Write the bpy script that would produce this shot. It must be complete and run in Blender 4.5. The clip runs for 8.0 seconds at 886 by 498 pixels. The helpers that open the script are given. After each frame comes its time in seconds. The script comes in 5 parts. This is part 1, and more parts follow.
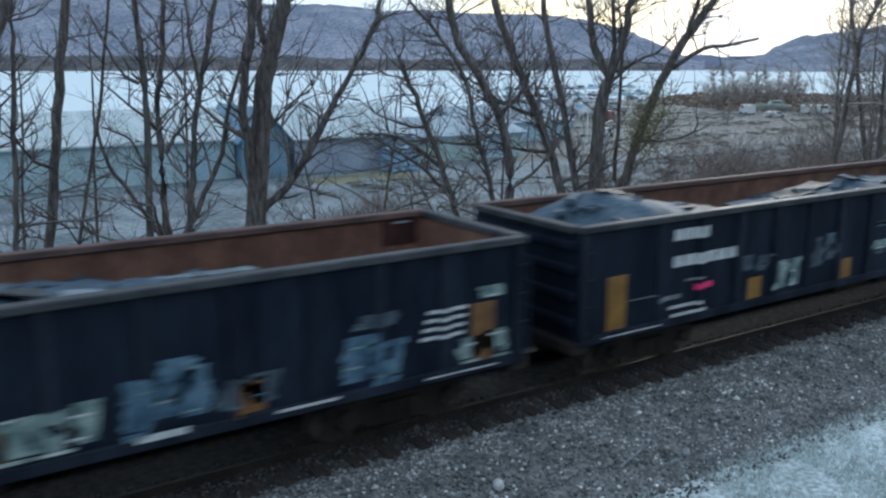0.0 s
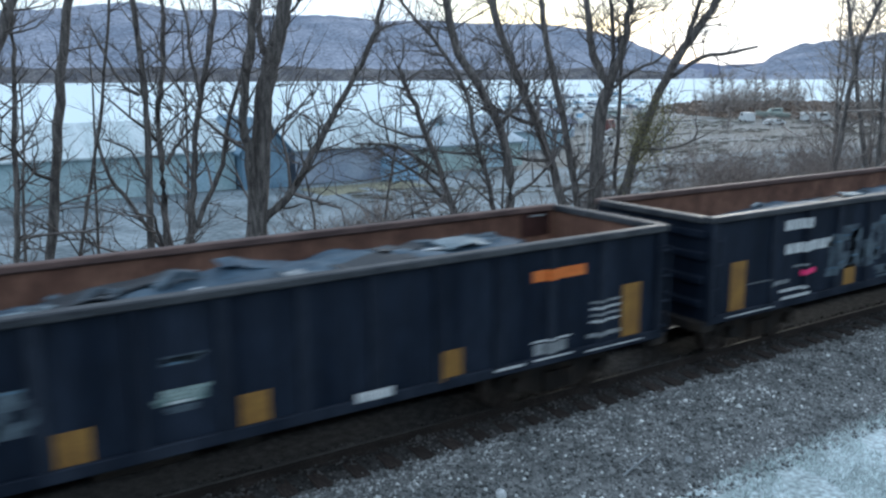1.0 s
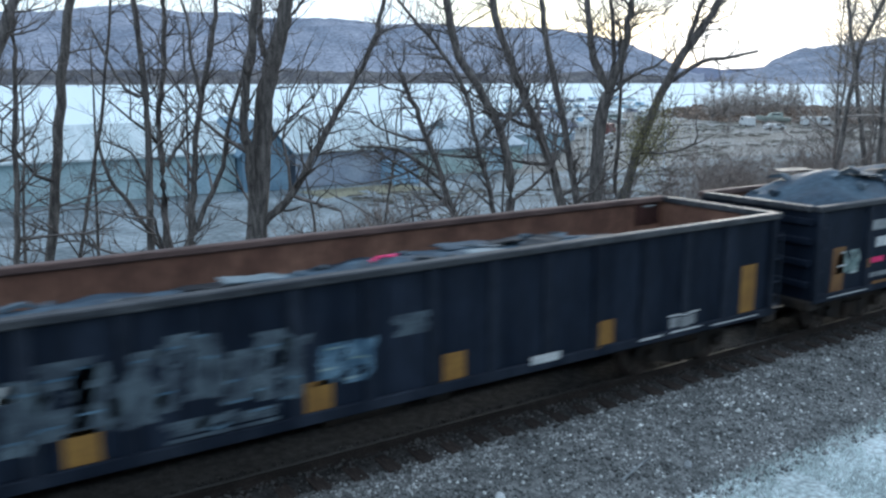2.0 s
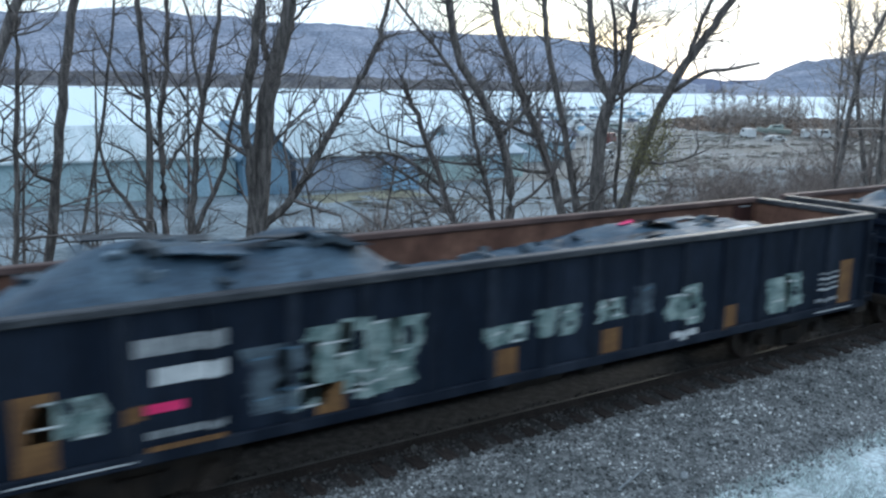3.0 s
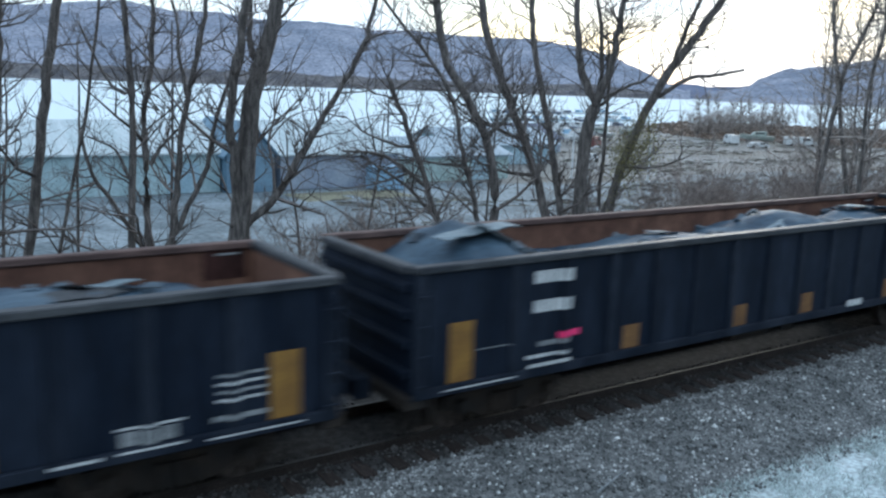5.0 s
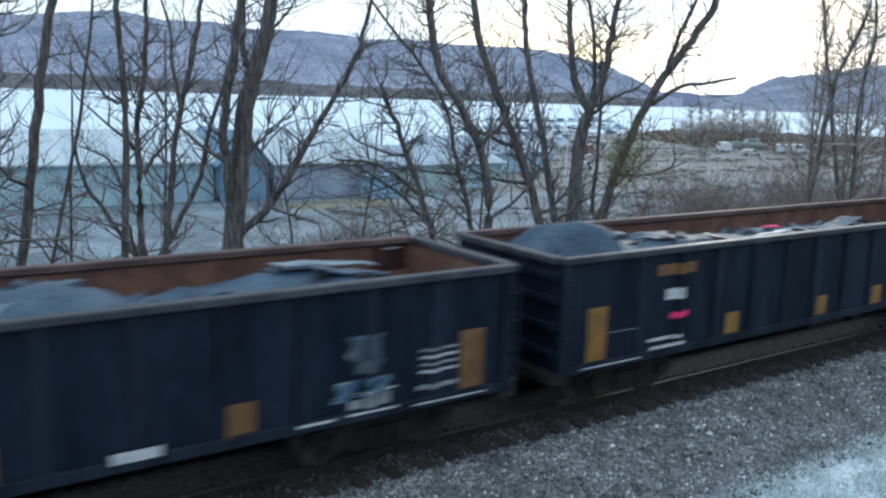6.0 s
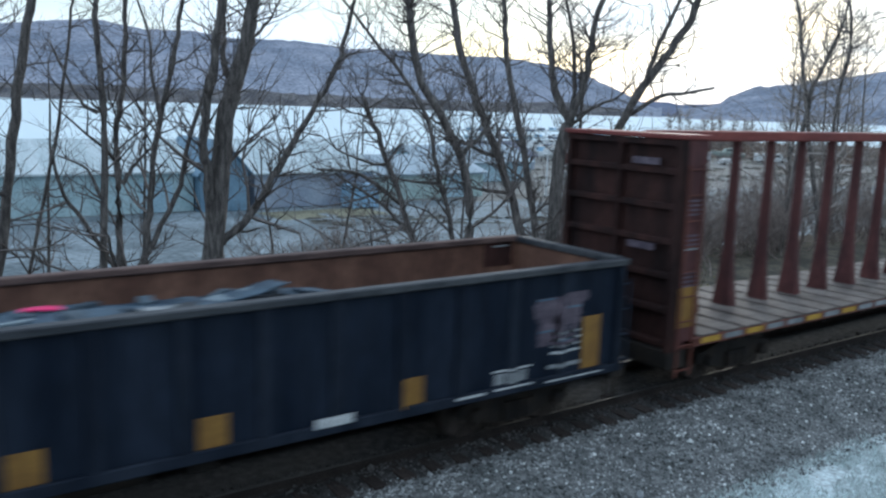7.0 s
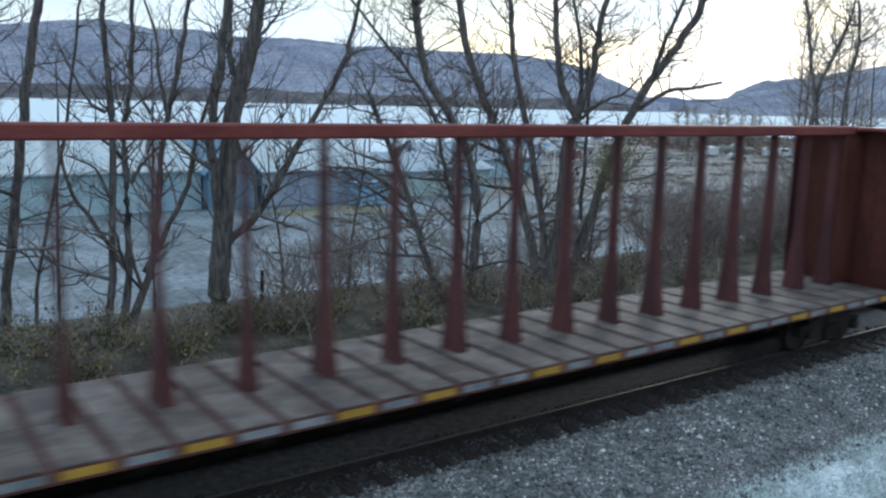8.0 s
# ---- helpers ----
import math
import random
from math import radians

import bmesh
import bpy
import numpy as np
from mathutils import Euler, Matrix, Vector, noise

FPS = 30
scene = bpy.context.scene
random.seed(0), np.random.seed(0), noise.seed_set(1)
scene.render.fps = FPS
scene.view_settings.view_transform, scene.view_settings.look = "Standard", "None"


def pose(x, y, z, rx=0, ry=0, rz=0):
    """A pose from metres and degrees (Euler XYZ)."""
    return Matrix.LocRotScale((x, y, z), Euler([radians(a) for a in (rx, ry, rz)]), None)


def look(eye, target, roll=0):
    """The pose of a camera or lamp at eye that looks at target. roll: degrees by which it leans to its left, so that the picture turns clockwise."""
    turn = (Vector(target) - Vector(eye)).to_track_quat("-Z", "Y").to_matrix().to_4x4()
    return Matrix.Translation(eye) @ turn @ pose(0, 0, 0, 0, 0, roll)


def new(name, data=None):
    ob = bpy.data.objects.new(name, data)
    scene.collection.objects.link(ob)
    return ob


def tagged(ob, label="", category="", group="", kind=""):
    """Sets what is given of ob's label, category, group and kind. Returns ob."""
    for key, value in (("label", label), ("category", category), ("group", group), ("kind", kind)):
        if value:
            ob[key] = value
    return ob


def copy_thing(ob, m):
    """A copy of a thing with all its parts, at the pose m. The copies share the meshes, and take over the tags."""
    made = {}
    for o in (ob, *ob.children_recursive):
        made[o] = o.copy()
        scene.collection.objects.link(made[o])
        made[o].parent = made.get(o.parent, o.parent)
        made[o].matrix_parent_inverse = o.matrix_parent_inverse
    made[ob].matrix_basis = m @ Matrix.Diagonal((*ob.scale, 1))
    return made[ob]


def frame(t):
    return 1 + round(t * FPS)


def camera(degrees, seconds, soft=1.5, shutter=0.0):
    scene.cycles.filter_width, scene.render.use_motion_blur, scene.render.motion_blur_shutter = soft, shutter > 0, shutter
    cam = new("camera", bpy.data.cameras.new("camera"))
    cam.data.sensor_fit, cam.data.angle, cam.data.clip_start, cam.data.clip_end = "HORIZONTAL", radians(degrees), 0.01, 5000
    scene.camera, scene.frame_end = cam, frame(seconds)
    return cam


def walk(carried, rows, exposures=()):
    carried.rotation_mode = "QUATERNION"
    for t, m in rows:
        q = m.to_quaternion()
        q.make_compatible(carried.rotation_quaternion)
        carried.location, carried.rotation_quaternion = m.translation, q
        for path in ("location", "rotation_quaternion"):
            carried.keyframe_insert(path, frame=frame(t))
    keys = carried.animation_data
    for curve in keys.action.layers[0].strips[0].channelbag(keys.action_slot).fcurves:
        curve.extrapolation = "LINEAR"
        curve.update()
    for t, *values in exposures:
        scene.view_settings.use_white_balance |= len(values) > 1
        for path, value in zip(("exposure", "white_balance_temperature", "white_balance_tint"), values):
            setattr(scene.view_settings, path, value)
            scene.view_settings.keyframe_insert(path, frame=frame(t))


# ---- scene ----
cam = camera(54.6, 8.0, soft=2.3, shutter=0.38)

# eye level over the railhead; x runs along the track, y across it
EYE = (0.0, 0.0, 5.42)
TURNS = [
    (0.0, -33.40, -12.10, 0.00), (0.5, -33.40, -12.14, 0.07), (1.0, -33.42, -11.47, 0.34), (1.5, -33.53, -11.38, 0.32),
    (3.0, -33.26, -10.82, -0.77), (3.5, -34.58, -10.41, -2.15), (4.0, -34.10, -10.61, -2.10), (4.5, -34.10, -10.79, -1.94),
    (6.0, -34.59, -10.18, -1.70), (6.5, -35.65, -9.61, -1.77), (7.0, -35.85, -9.52, -1.76), (7.5, -35.43, -9.72, -1.37),
    (8.0, -35.41, -9.74, -1.32)]
walk(cam, [(t, pose(*EYE, 90 + pitch, roll, yaw)) for t, yaw, pitch, roll in TURNS],
     exposures=[(t, e + 0.16, 6150, 5) for t, e in ((0.0, 0.05), (0.5, 0.18), (1.0, 0.36), (1.5, 0.38), (3.0, 0.42), (4.5, 0.38), (6.0, 0.42), (6.5, 0.28), (7.0, 0.2), (8.0, 0.14))])

# ---- world and light: after sunset, bright low sky over the gap in the hills ----
SUN_AZ = 56.0
world = bpy.data.worlds.new("dusk")
scene.world = world
world.use_nodes = True
wn = world.node_tree.nodes
wl = world.node_tree.links
sky = wn.new("ShaderNodeTexSky")
sky.sky_type = 'NISHITA'
sky.sun_disc = False
sky.sun_elevation = radians(14.0)
sky.sun_rotation = radians(SUN_AZ)
sky.altitude = 50
sky.dust_density = 0.6
sky.ozone_density = 1.4
w_co = wn.new("ShaderNodeTexCoord")
w_map = wn.new("ShaderNodeMapping")
w_map.inputs["Scale"].default_value = (1.6, 1.6, 5.0)
w_noise = wn.new("ShaderNodeTexNoise")
w_noise.inputs["Scale"].default_value = 1.7
w_noise.inputs["Detail"].default_value = 6
w_ramp = wn.new("ShaderNodeValToRGB")
w_ramp.color_ramp.elements[0].position = 0.30
w_ramp.color_ramp.elements[1].position = 0.55
w_mix = wn.new("ShaderNodeMix")
w_mix.data_type = 'RGBA'
w_mix.inputs["B"].default_value = (8.2, 9.5, 11.4, 1)
wl.new(w_co.outputs["Generated"], w_map.inputs["Vector"])
wl.new(w_map.outputs["Vector"], w_noise.inputs["Vector"])
wl.new(w_noise.outputs["Fac"], w_ramp.inputs["Fac"])
wl.new(w_ramp.outputs["Color"], w_mix.inputs["Factor"])
wl.new(sky.outputs["Color"], w_mix.inputs["A"])
w_cool = wn.new("ShaderNodeMix")
w_cool.data_type = 'RGBA'
w_cool.inputs["Factor"].default_value = 0.9
wl.new(sky.outputs["Color"], w_cool.inputs["A"])
wl.new(w_mix.outputs["Result"], w_cool.inputs["B"])
wl.new(w_cool.outputs["Result"], wn["Background"].inputs["Color"])
wn["Background"].inputs["Strength"].default_value = 0.10

sun_data = bpy.data.lights.new("sun", 'SUN')
sun_data.energy = 1.0
sun_data.angle = radians(25)
sun_data.color = (1.0, 0.93, 0.86)
sun = new("sun", sun_data)
sun.matrix_world = look((0, 0, 60), (-math.sin(radians(SUN_AZ)) * 60, -math.cos(radians(SUN_AZ)) * 60, 50))


# ---- materials ----
def mat(name, a, b, scale=3.0, rough=0.75, metal=0.0, bump=0.25, fine=9.0, stretch=(1, 1, 1), low=0.38, high=0.66,
        grain=0.35, spec=0.4, random_tint=0.0, island=0.0):
    m = bpy.data.materials.new(name)
    m.use_nodes = True
    n, l = m.node_tree.nodes, m.node_tree.links
    p = n["Principled BSDF"]
    co = n.new("ShaderNodeTexCoord")
    mp = n.new("ShaderNodeMapping")
    mp.inputs["Scale"].default_value = stretch
    l.new(co.outputs["Object"], mp.inputs["Vector"])
    big = n.new("ShaderNodeTexNoise")
    big.inputs["Scale"].default_value = scale
    big.inputs["Detail"].default_value = 5
    l.new(mp.outputs["Vector"], big.inputs["Vector"])
    ramp = n.new("ShaderNodeValToRGB")
    ramp.color_ramp.elements[0].position, ramp.color_ramp.elements[0].color = low, (*a, 1)
    ramp.color_ramp.elements[1].position, ramp.color_ramp.elements[1].color = high, (*b, 1)
    l.new(big.outputs["Fac"], ramp.inputs["Fac"])
    small = n.new("ShaderNodeTexNoise")
    small.inputs["Scale"].default_value = scale * fine
    small.inputs["Detail"].default_value = 4
    l.new(mp.outputs["Vector"], small.inputs["Vector"])
    span = n.new("ShaderNodeMapRange")
    span.inputs["From Min"].default_value, span.inputs["From Max"].default_value = 0.3, 0.7
    span.inputs["To Min"].default_value, span.inputs["To Max"].default_value = 1 - grain, 1 + grain
    l.new(small.outputs["Fac"], span.inputs["Value"])
    value = span.outputs["Result"]
    if random_tint or island:
        if island:
            src = n.new("ShaderNodeNewGeometry").outputs["Random Per Island"]
        else:
            src = n.new("ShaderNodeObjectInfo").outputs["Random"]
        tint = n.new("ShaderNodeMapRange")
        k = random_tint or island
        tint.inputs["To Min"].default_value, tint.inputs["To Max"].default_value = 1 - k, 1 + k
        l.new(src, tint.inputs["Value"])
        times = n.new("ShaderNodeMath")
        times.operation = 'MULTIPLY'
        l.new(value, times.inputs[0])
        l.new(tint.outputs["Result"], times.inputs[1])
        value = times.outputs["Value"]
    mul = n.new("ShaderNodeVectorMath")
    mul.operation = 'SCALE'
    l.new(ramp.outputs["Color"], mul.inputs[0])
    l.new(value, mul.inputs["Scale"])
    l.new(mul.outputs["Vector"], p.inputs["Base Color"])
    rr = n.new("ShaderNodeMapRange")
    rr.inputs["To Min"].default_value, rr.inputs["To Max"].default_value = max(rough - 0.15, 0.05), min(rough + 0.15, 1)
    l.new(big.outputs["Fac"], rr.inputs["Value"])
    l.new(rr.outputs["Result"], p.inputs["Roughness"])
    p.inputs["Metallic"].default_value = metal
    p.inputs["Specular IOR Level"].default_value = spec
    if bump:
        bp = n.new("ShaderNodeBump")
        bp.inputs["Strength"].default_value = bump
        bp.inputs["Distance"].default_value = 0.02
        l.new(small.outputs["Fac"], bp.inputs["Height"])
        l.new(bp.outputs["Normal"], p.inputs["Normal"])
    return m


M_CAR = mat("faded_black_paint", (0.006, 0.011, 0.022), (0.018, 0.026, 0.043), 1.3, 0.6, stretch=(1.5, 1.5, 0.25), bump=0.1, grain=0.3, spec=0.12)
M_STAKE = mat("dusty_black_paint", (0.009, 0.014, 0.025), (0.026, 0.034, 0.050), 1.6, 0.65, stretch=(1.5, 1.5, 0.3), bump=0.1, grain=0.3, spec=0.12)
M_RIM = mat("worn_steel_rim", (0.030, 0.034, 0.042), (0.078, 0.083, 0.09), 2.2, 0.55, 0.2, stretch=(0.6, 2, 2))
M_RUSTRIM = mat("rusty_inner_rim", (0.085, 0.055, 0.050), (0.165, 0.108, 0.095), 1.8, 0.7, 0.1, stretch=(0.6, 2, 2))
M_INSIDE = mat("rusted_inner_steel", (0.12, 0.058, 0.040), (0.225, 0.118, 0.08), 1.2, 0.85, stretch=(1.2, 1.2, 0.5))
M_UNDER = mat("grimy_underframe", (0.012, 0.010, 0.009), (0.035, 0.026, 0.02), 3, 0.8)
M_WHEEL = mat("wheel_steel", (0.05, 0.04, 0.035), (0.12, 0.10, 0.09), 4, 0.5, 0.6)
M_YELLOW = mat("ochre_yellow_paint", (0.225, 0.115, 0.028), (0.31, 0.165, 0.037), 3, 0.6, bump=0.05, grain=0.15)
M_BRIGHTYEL = mat("tie_down_yellow", (0.42, 0.24, 0.035), (0.55, 0.33, 0.05), 3, 0.6, bump=0.05, grain=0.15)
M_DULLYEL = mat("dirty_ochre_paint", (0.15, 0.075, 0.03), (0.23, 0.12, 0.045), 3, 0.7, bump=0.05, grain=0.2)
M_WHITE = mat("chalky_white_paint", (0.50, 0.53, 0.54), (0.70, 0.72, 0.72), 4, 0.6, bump=0.05, grain=0.15)
M_GREYMARK = mat("faded_white_paint", (0.18, 0.20, 0.21), (0.34, 0.36, 0.37), 3, 0.7, bump=0.05, grain=0.2)
M_PINK = mat("hot_pink_paint", (0.80, 0.03, 0.16), (0.90, 0.06, 0.22), 3, 0.6, bump=0.0, grain=0.1)
M_ORANGE = mat("orange_paint", (0.65, 0.16, 0.03), (0.75, 0.22, 0.05), 3, 0.6, bump=0.0, grain=0.15)
M_BLUEGRAF = mat("pale_blue_spray", (0.045, 0.10, 0.16), (0.15, 0.25, 0.33), 3.5, 0.6, bump=0.0, grain=0.3)
M_MINTGRAF = mat("mint_white_spray", (0.11, 0.18, 0.175), (0.37, 0.46, 0.44), 4.0, 0.6, bump=0.0, grain=0.3)
M_MAUVE = mat("faded_mauve_spray", (0.07, 0.055, 0.075), (0.17, 0.135, 0.165), 3.5, 0.6, bump=0.0, grain=0.3)
M_DARKGRAF = mat("slate_blue_spray", (0.035, 0.05, 0.07), (0.11, 0.15, 0.18), 3.5, 0.6, bump=0.0, grain=0.3)
M_SCRAP = mat("scrap_steel", (0.022, 0.047, 0.078), (0.072, 0.12, 0.165), 1.3, 0.6, 0.1, bump=0.5, grain=0.35)
M_PIECE = mat("scrap_pieces", (0.022, 0.036, 0.052), (0.11, 0.152, 0.186), 1.2, 0.55, 0.1, island=0.5, grain=0.3)
M_DARKSHEET = mat("dark_sheet_scrap", (0.012, 0.016, 0.022), (0.03, 0.036, 0.044), 2, 0.5, 0.2, bump=0.2)
M_BLUESHEET = mat("pale_blue_sheet_scrap", (0.14, 0.19, 0.22), (0.26, 0.32, 0.35), 2, 0.5, 0.1, bump=0.2)
M_FLAT = mat("oxide_red_paint", (0.10, 0.030, 0.023), (0.165, 0.055, 0.038), 1.4, 0.7, stretch=(1.3, 1.3, 0.4), grain=0.25)
M_WING = mat("dull_maroon_paint", (0.070, 0.024, 0.025), (0.125, 0.043, 0.04), 1.4, 0.7, stretch=(1.3, 1.3, 0.4), grain=0.25)
# oxide darkened: shade on the bulkhead ends put into the colour; also wall patch
M_DARKENED = mat("darkened_oxide", (0.020, 0.012, 0.012), (0.062, 0.029, 0.025), 1.6, 0.75, stretch=(1.3, 1.3, 0.4), grain=0.3, spec=0.15)
M_CHORD = mat("oxide_red_chord", (0.17, 0.035, 0.032), (0.24, 0.06, 0.05), 1.5, 0.55, stretch=(0.5, 1, 1), grain=0.2)
M_DECK = mat("bare_deck_steel", (0.10, 0.083, 0.075), (0.20, 0.175, 0.155), 2.2, 0.75, random_tint=0.2)
M_RAIL = mat("rail_steel", (0.022, 0.018, 0.016), (0.045, 0.036, 0.032), 3, 0.75, 0.1)
M_RAILTOP = mat("polished_railhead", (0.07, 0.068, 0.066), (0.11, 0.107, 0.104), 3, 0.6, 0.6, bump=0.0)
M_TIE = mat("creosoted_sleeper", (0.022, 0.017, 0.015), (0.06, 0.046, 0.04), 6, 0.9, stretch=(6, 0.6, 2), random_tint=0.25)
M_BALLAST = mat("ballast_bed", (0.10, 0.105, 0.105), (0.24, 0.248, 0.245), 7, 0.9, bump=0.9, grain=0.5)
M_STONE = mat("ballast_stone", (0.13, 0.14, 0.14), (0.34, 0.352, 0.35), 2, 0.85, island=0.7, grain=0.35)
M_PALESTONE = mat("pale_chippings", (0.55, 0.58, 0.57), (0.80, 0.82, 0.81), 2, 0.8, island=0.3, grain=0.2)
# ballast under the train: grime plus the train's shade put into the colour
M_GRIMESHADE = mat("oil_and_shade_ballast", (0.026, 0.026, 0.026), (0.075, 0.072, 0.07), 6, 0.9, bump=0.9, grain=0.5)
M_DIMSTONE = mat("grime_and_shade_stone", (0.038, 0.037, 0.036), (0.11, 0.106, 0.102), 2, 0.85, island=0.5, grain=0.3)
M_FROST = mat("frosted_turf", (0.34, 0.40, 0.40), (0.60, 0.68, 0.69), 1.3, 0.9, bump=0.9, grain=0.45)
M_BLADE = mat("frosted_grass", (0.46, 0.53, 0.52), (0.72, 0.79, 0.79), 1.1, 0.8, island=0.35, bump=0.0)
M_LITTER = mat("leaf_litter", (0.045, 0.042, 0.033), (0.125, 0.108, 0.08), 1.8, 0.95, bump=0.9, grain=0.5)
M_LOT = mat("frosty_gravel_lot", (0.115, 0.147, 0.165), (0.25, 0.297, 0.325), 0.16, 0.9, fine=14, grain=0.4)
M_DRYGRASS = mat("dry_winter_grass", (0.125, 0.125, 0.115), (0.25, 0.257, 0.255), 0.06, 0.95, fine=20, grain=0.4)
M_OLIVE = mat("yellow_green_turf", (0.15, 0.147, 0.10), (0.27, 0.26, 0.18), 0.3, 0.95, fine=14, grain=0.4)
M_BARK = mat("grey_bark", (0.095, 0.088, 0.085), (0.245, 0.227, 0.212), 5, 0.95, stretch=(2.5, 2.5, 0.5), bump=0.8, grain=0.45)
M_TWIG = mat("dark_twig_bark", (0.115, 0.102, 0.098), (0.215, 0.193, 0.18), 3, 0.9, bump=0.0, island=0.3)
M_PALETWIG = mat("pale_twig_bark", (0.27, 0.24, 0.22), (0.42, 0.38, 0.35), 3, 0.9, bump=0.0, island=0.3)
M_IVY = mat("yellow_green_ivy", (0.18, 0.17, 0.08), (0.32, 0.29, 0.14), 3, 0.7, island=0.4, bump=0.0)
M_SHRUB = mat("winter_shrub_twigs", (0.20, 0.165, 0.15), (0.34, 0.285, 0.255), 2, 0.9, bump=0.0, island=0.35)
# haze over the far thicket put into its twig colour
M_HAZETWIG = mat("hazy_far_twigs", (0.30, 0.265, 0.245), (0.46, 0.41, 0.375), 0.5, 0.9, bump=0.0, island=0.3)
M_SHRUBLEAF = mat("faded_shrub_leaf", (0.085, 0.10, 0.04), (0.27, 0.235, 0.11), 2, 0.8, bump=0.0, island=0.6)
# haze put into the base colour: hills paler and bluer than bare woods
M_HILL = mat("hazy_wooded_hillside", (0.20, 0.228, 0.285), (0.325, 0.346, 0.41), 0.006, 1.0, fine=16, bump=0.6, grain=0.4, spec=0.0)
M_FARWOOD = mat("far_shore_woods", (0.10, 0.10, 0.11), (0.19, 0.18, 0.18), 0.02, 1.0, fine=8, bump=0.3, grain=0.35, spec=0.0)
# blue of the distance haze put into the far ridge's colour
M_FARHILL = mat("hazy_far_ridge", (0.14, 0.17, 0.24), (0.20, 0.22, 0.30), 0.004, 1.0, fine=12, bump=0.0, grain=0.15, spec=0.0)
M_ROOF = mat("pale_metal_roof", (0.46, 0.54, 0.56), (0.60, 0.67, 0.69), 0.25, 0.6, 0.0, bump=0.1, stretch=(3, 0.3, 1), grain=0.12, spec=0.2)
M_BLUEROOF = mat("blue_grey_roof", (0.27, 0.35, 0.41), (0.38, 0.46, 0.52), 0.25, 0.5, 0.0, bump=0.1, stretch=(3, 0.3, 1), grain=0.12)
M_WALL = mat("pale_teal_siding", (0.32, 0.45, 0.48), (0.42, 0.55, 0.58), 0.4, 0.7, bump=0.1, grain=0.12)
M_BLUEWALL = mat("blue_siding", (0.13, 0.22, 0.30), (0.18, 0.29, 0.38), 0.4, 0.6, bump=0.1, grain=0.12)
M_MAUVEWALL = mat("grey_violet_siding", (0.26, 0.31, 0.39), (0.36, 0.41, 0.48), 0.4, 0.7, bump=0.1, grain=0.12)
M_MINTWALL = mat("pale_mint_siding", (0.36, 0.48, 0.47), (0.47, 0.58, 0.56), 0.4, 0.7, bump=0.1, grain=0.12)
M_BRIGHTBLUE = mat("bright_blue_paint", (0.24, 0.42, 0.58), (0.32, 0.50, 0.66), 0.5, 0.55, bump=0.05, grain=0.12)
M_DARKROOF = mat("dark_slate_roof", (0.10, 0.12, 0.17), (0.17, 0.19, 0.25), 0.4, 0.7, bump=0.1, grain=0.2)
M_TARP = mat("faded_green_tarp", (0.30, 0.36, 0.33), (0.42, 0.47, 0.43), 0.8, 0.8, bump=0.2, grain=0.2)
M_PALEBLUE = mat("light_blue_siding", (0.30, 0.44, 0.52), (0.40, 0.54, 0.61), 0.4, 0.7, bump=0.1, grain=0.12)
M_DARKGLASS = mat("dark_window", (0.03, 0.04, 0.05), (0.06, 0.07, 0.08), 0.5, 0.2, bump=0.0)
M_WEED = mat("dry_weeds", (0.15, 0.14, 0.115), (0.28, 0.27, 0.23), 0.15, 0.95, fine=16, island=0.4, bump=0.0)
M_REED = mat("brown_reeds", (0.17, 0.125, 0.10), (0.30, 0.235, 0.19), 0.15, 0.95, fine=16, island=0.4, bump=0.0)
M_POLE = mat("pale_pole_paint", (0.55, 0.57, 0.58), (0.70, 0.72, 0.73), 2, 0.5, bump=0.0)
M_DARKPOLE = mat("dark_mast", (0.06, 0.06, 0.07), (0.10, 0.10, 0.11), 2, 0.6, bump=0.0)

# the sky's reflection is put into this pale base colour; gloss almost off
M_WATER = bpy.data.materials.new("river_water")
M_WATER.use_nodes = True
_n, _l = M_WATER.node_tree.nodes, M_WATER.node_tree.links
_p = _n["Principled BSDF"]
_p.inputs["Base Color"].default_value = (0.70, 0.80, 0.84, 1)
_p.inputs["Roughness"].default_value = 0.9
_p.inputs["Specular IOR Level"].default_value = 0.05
_co = _n.new("ShaderNodeTexCoord")
_mp = _n.new("ShaderNodeMapping")
_mp.inputs["Scale"].default_value = (0.25, 0.6, 1)
_nz = _n.new("ShaderNodeTexNoise")
_nz.inputs["Scale"].default_value = 0.5
_nz.inputs["Detail"].default_value = 6
_bp = _n.new("ShaderNodeBump")
_bp.inputs["Strength"].default_value = 0.9
_bp.inputs["Distance"].default_value = 0.6
_l.new(_co.outputs["Object"], _mp.inputs["Vector"])
_l.new(_mp.outputs["Vector"], _nz.inputs["Vector"])
_l.new(_nz.outputs["Fac"], _bp.inputs["Height"])
_l.new(_bp.outputs["Normal"], _p.inputs["Normal"])


# ---- mesh helpers ----
def part(name, bm, material, parent=None, label=""):
    me = bpy.data.meshes.new(name)
    bm.to_mesh(me)
    bm.free()
    me.materials.append(material)
    ob = new(name, me)
    if parent:
        ob.parent = parent
    if label:
        ob["label"] = label
    return ob


def raw(name, verts, faces, material, parent=None, label="", smooth=False):
    me = bpy.data.meshes.new(name)
    me.from_pydata([tuple(v) for v in verts], [], faces)
    me.materials.append(material)
    if smooth:
        me.polygons.foreach_set("use_smooth", [True] * len(me.polygons))
    me.update()
    ob = new(name, me)
    if parent:
        ob.parent = parent
    if label:
        ob["label"] = label
    return ob


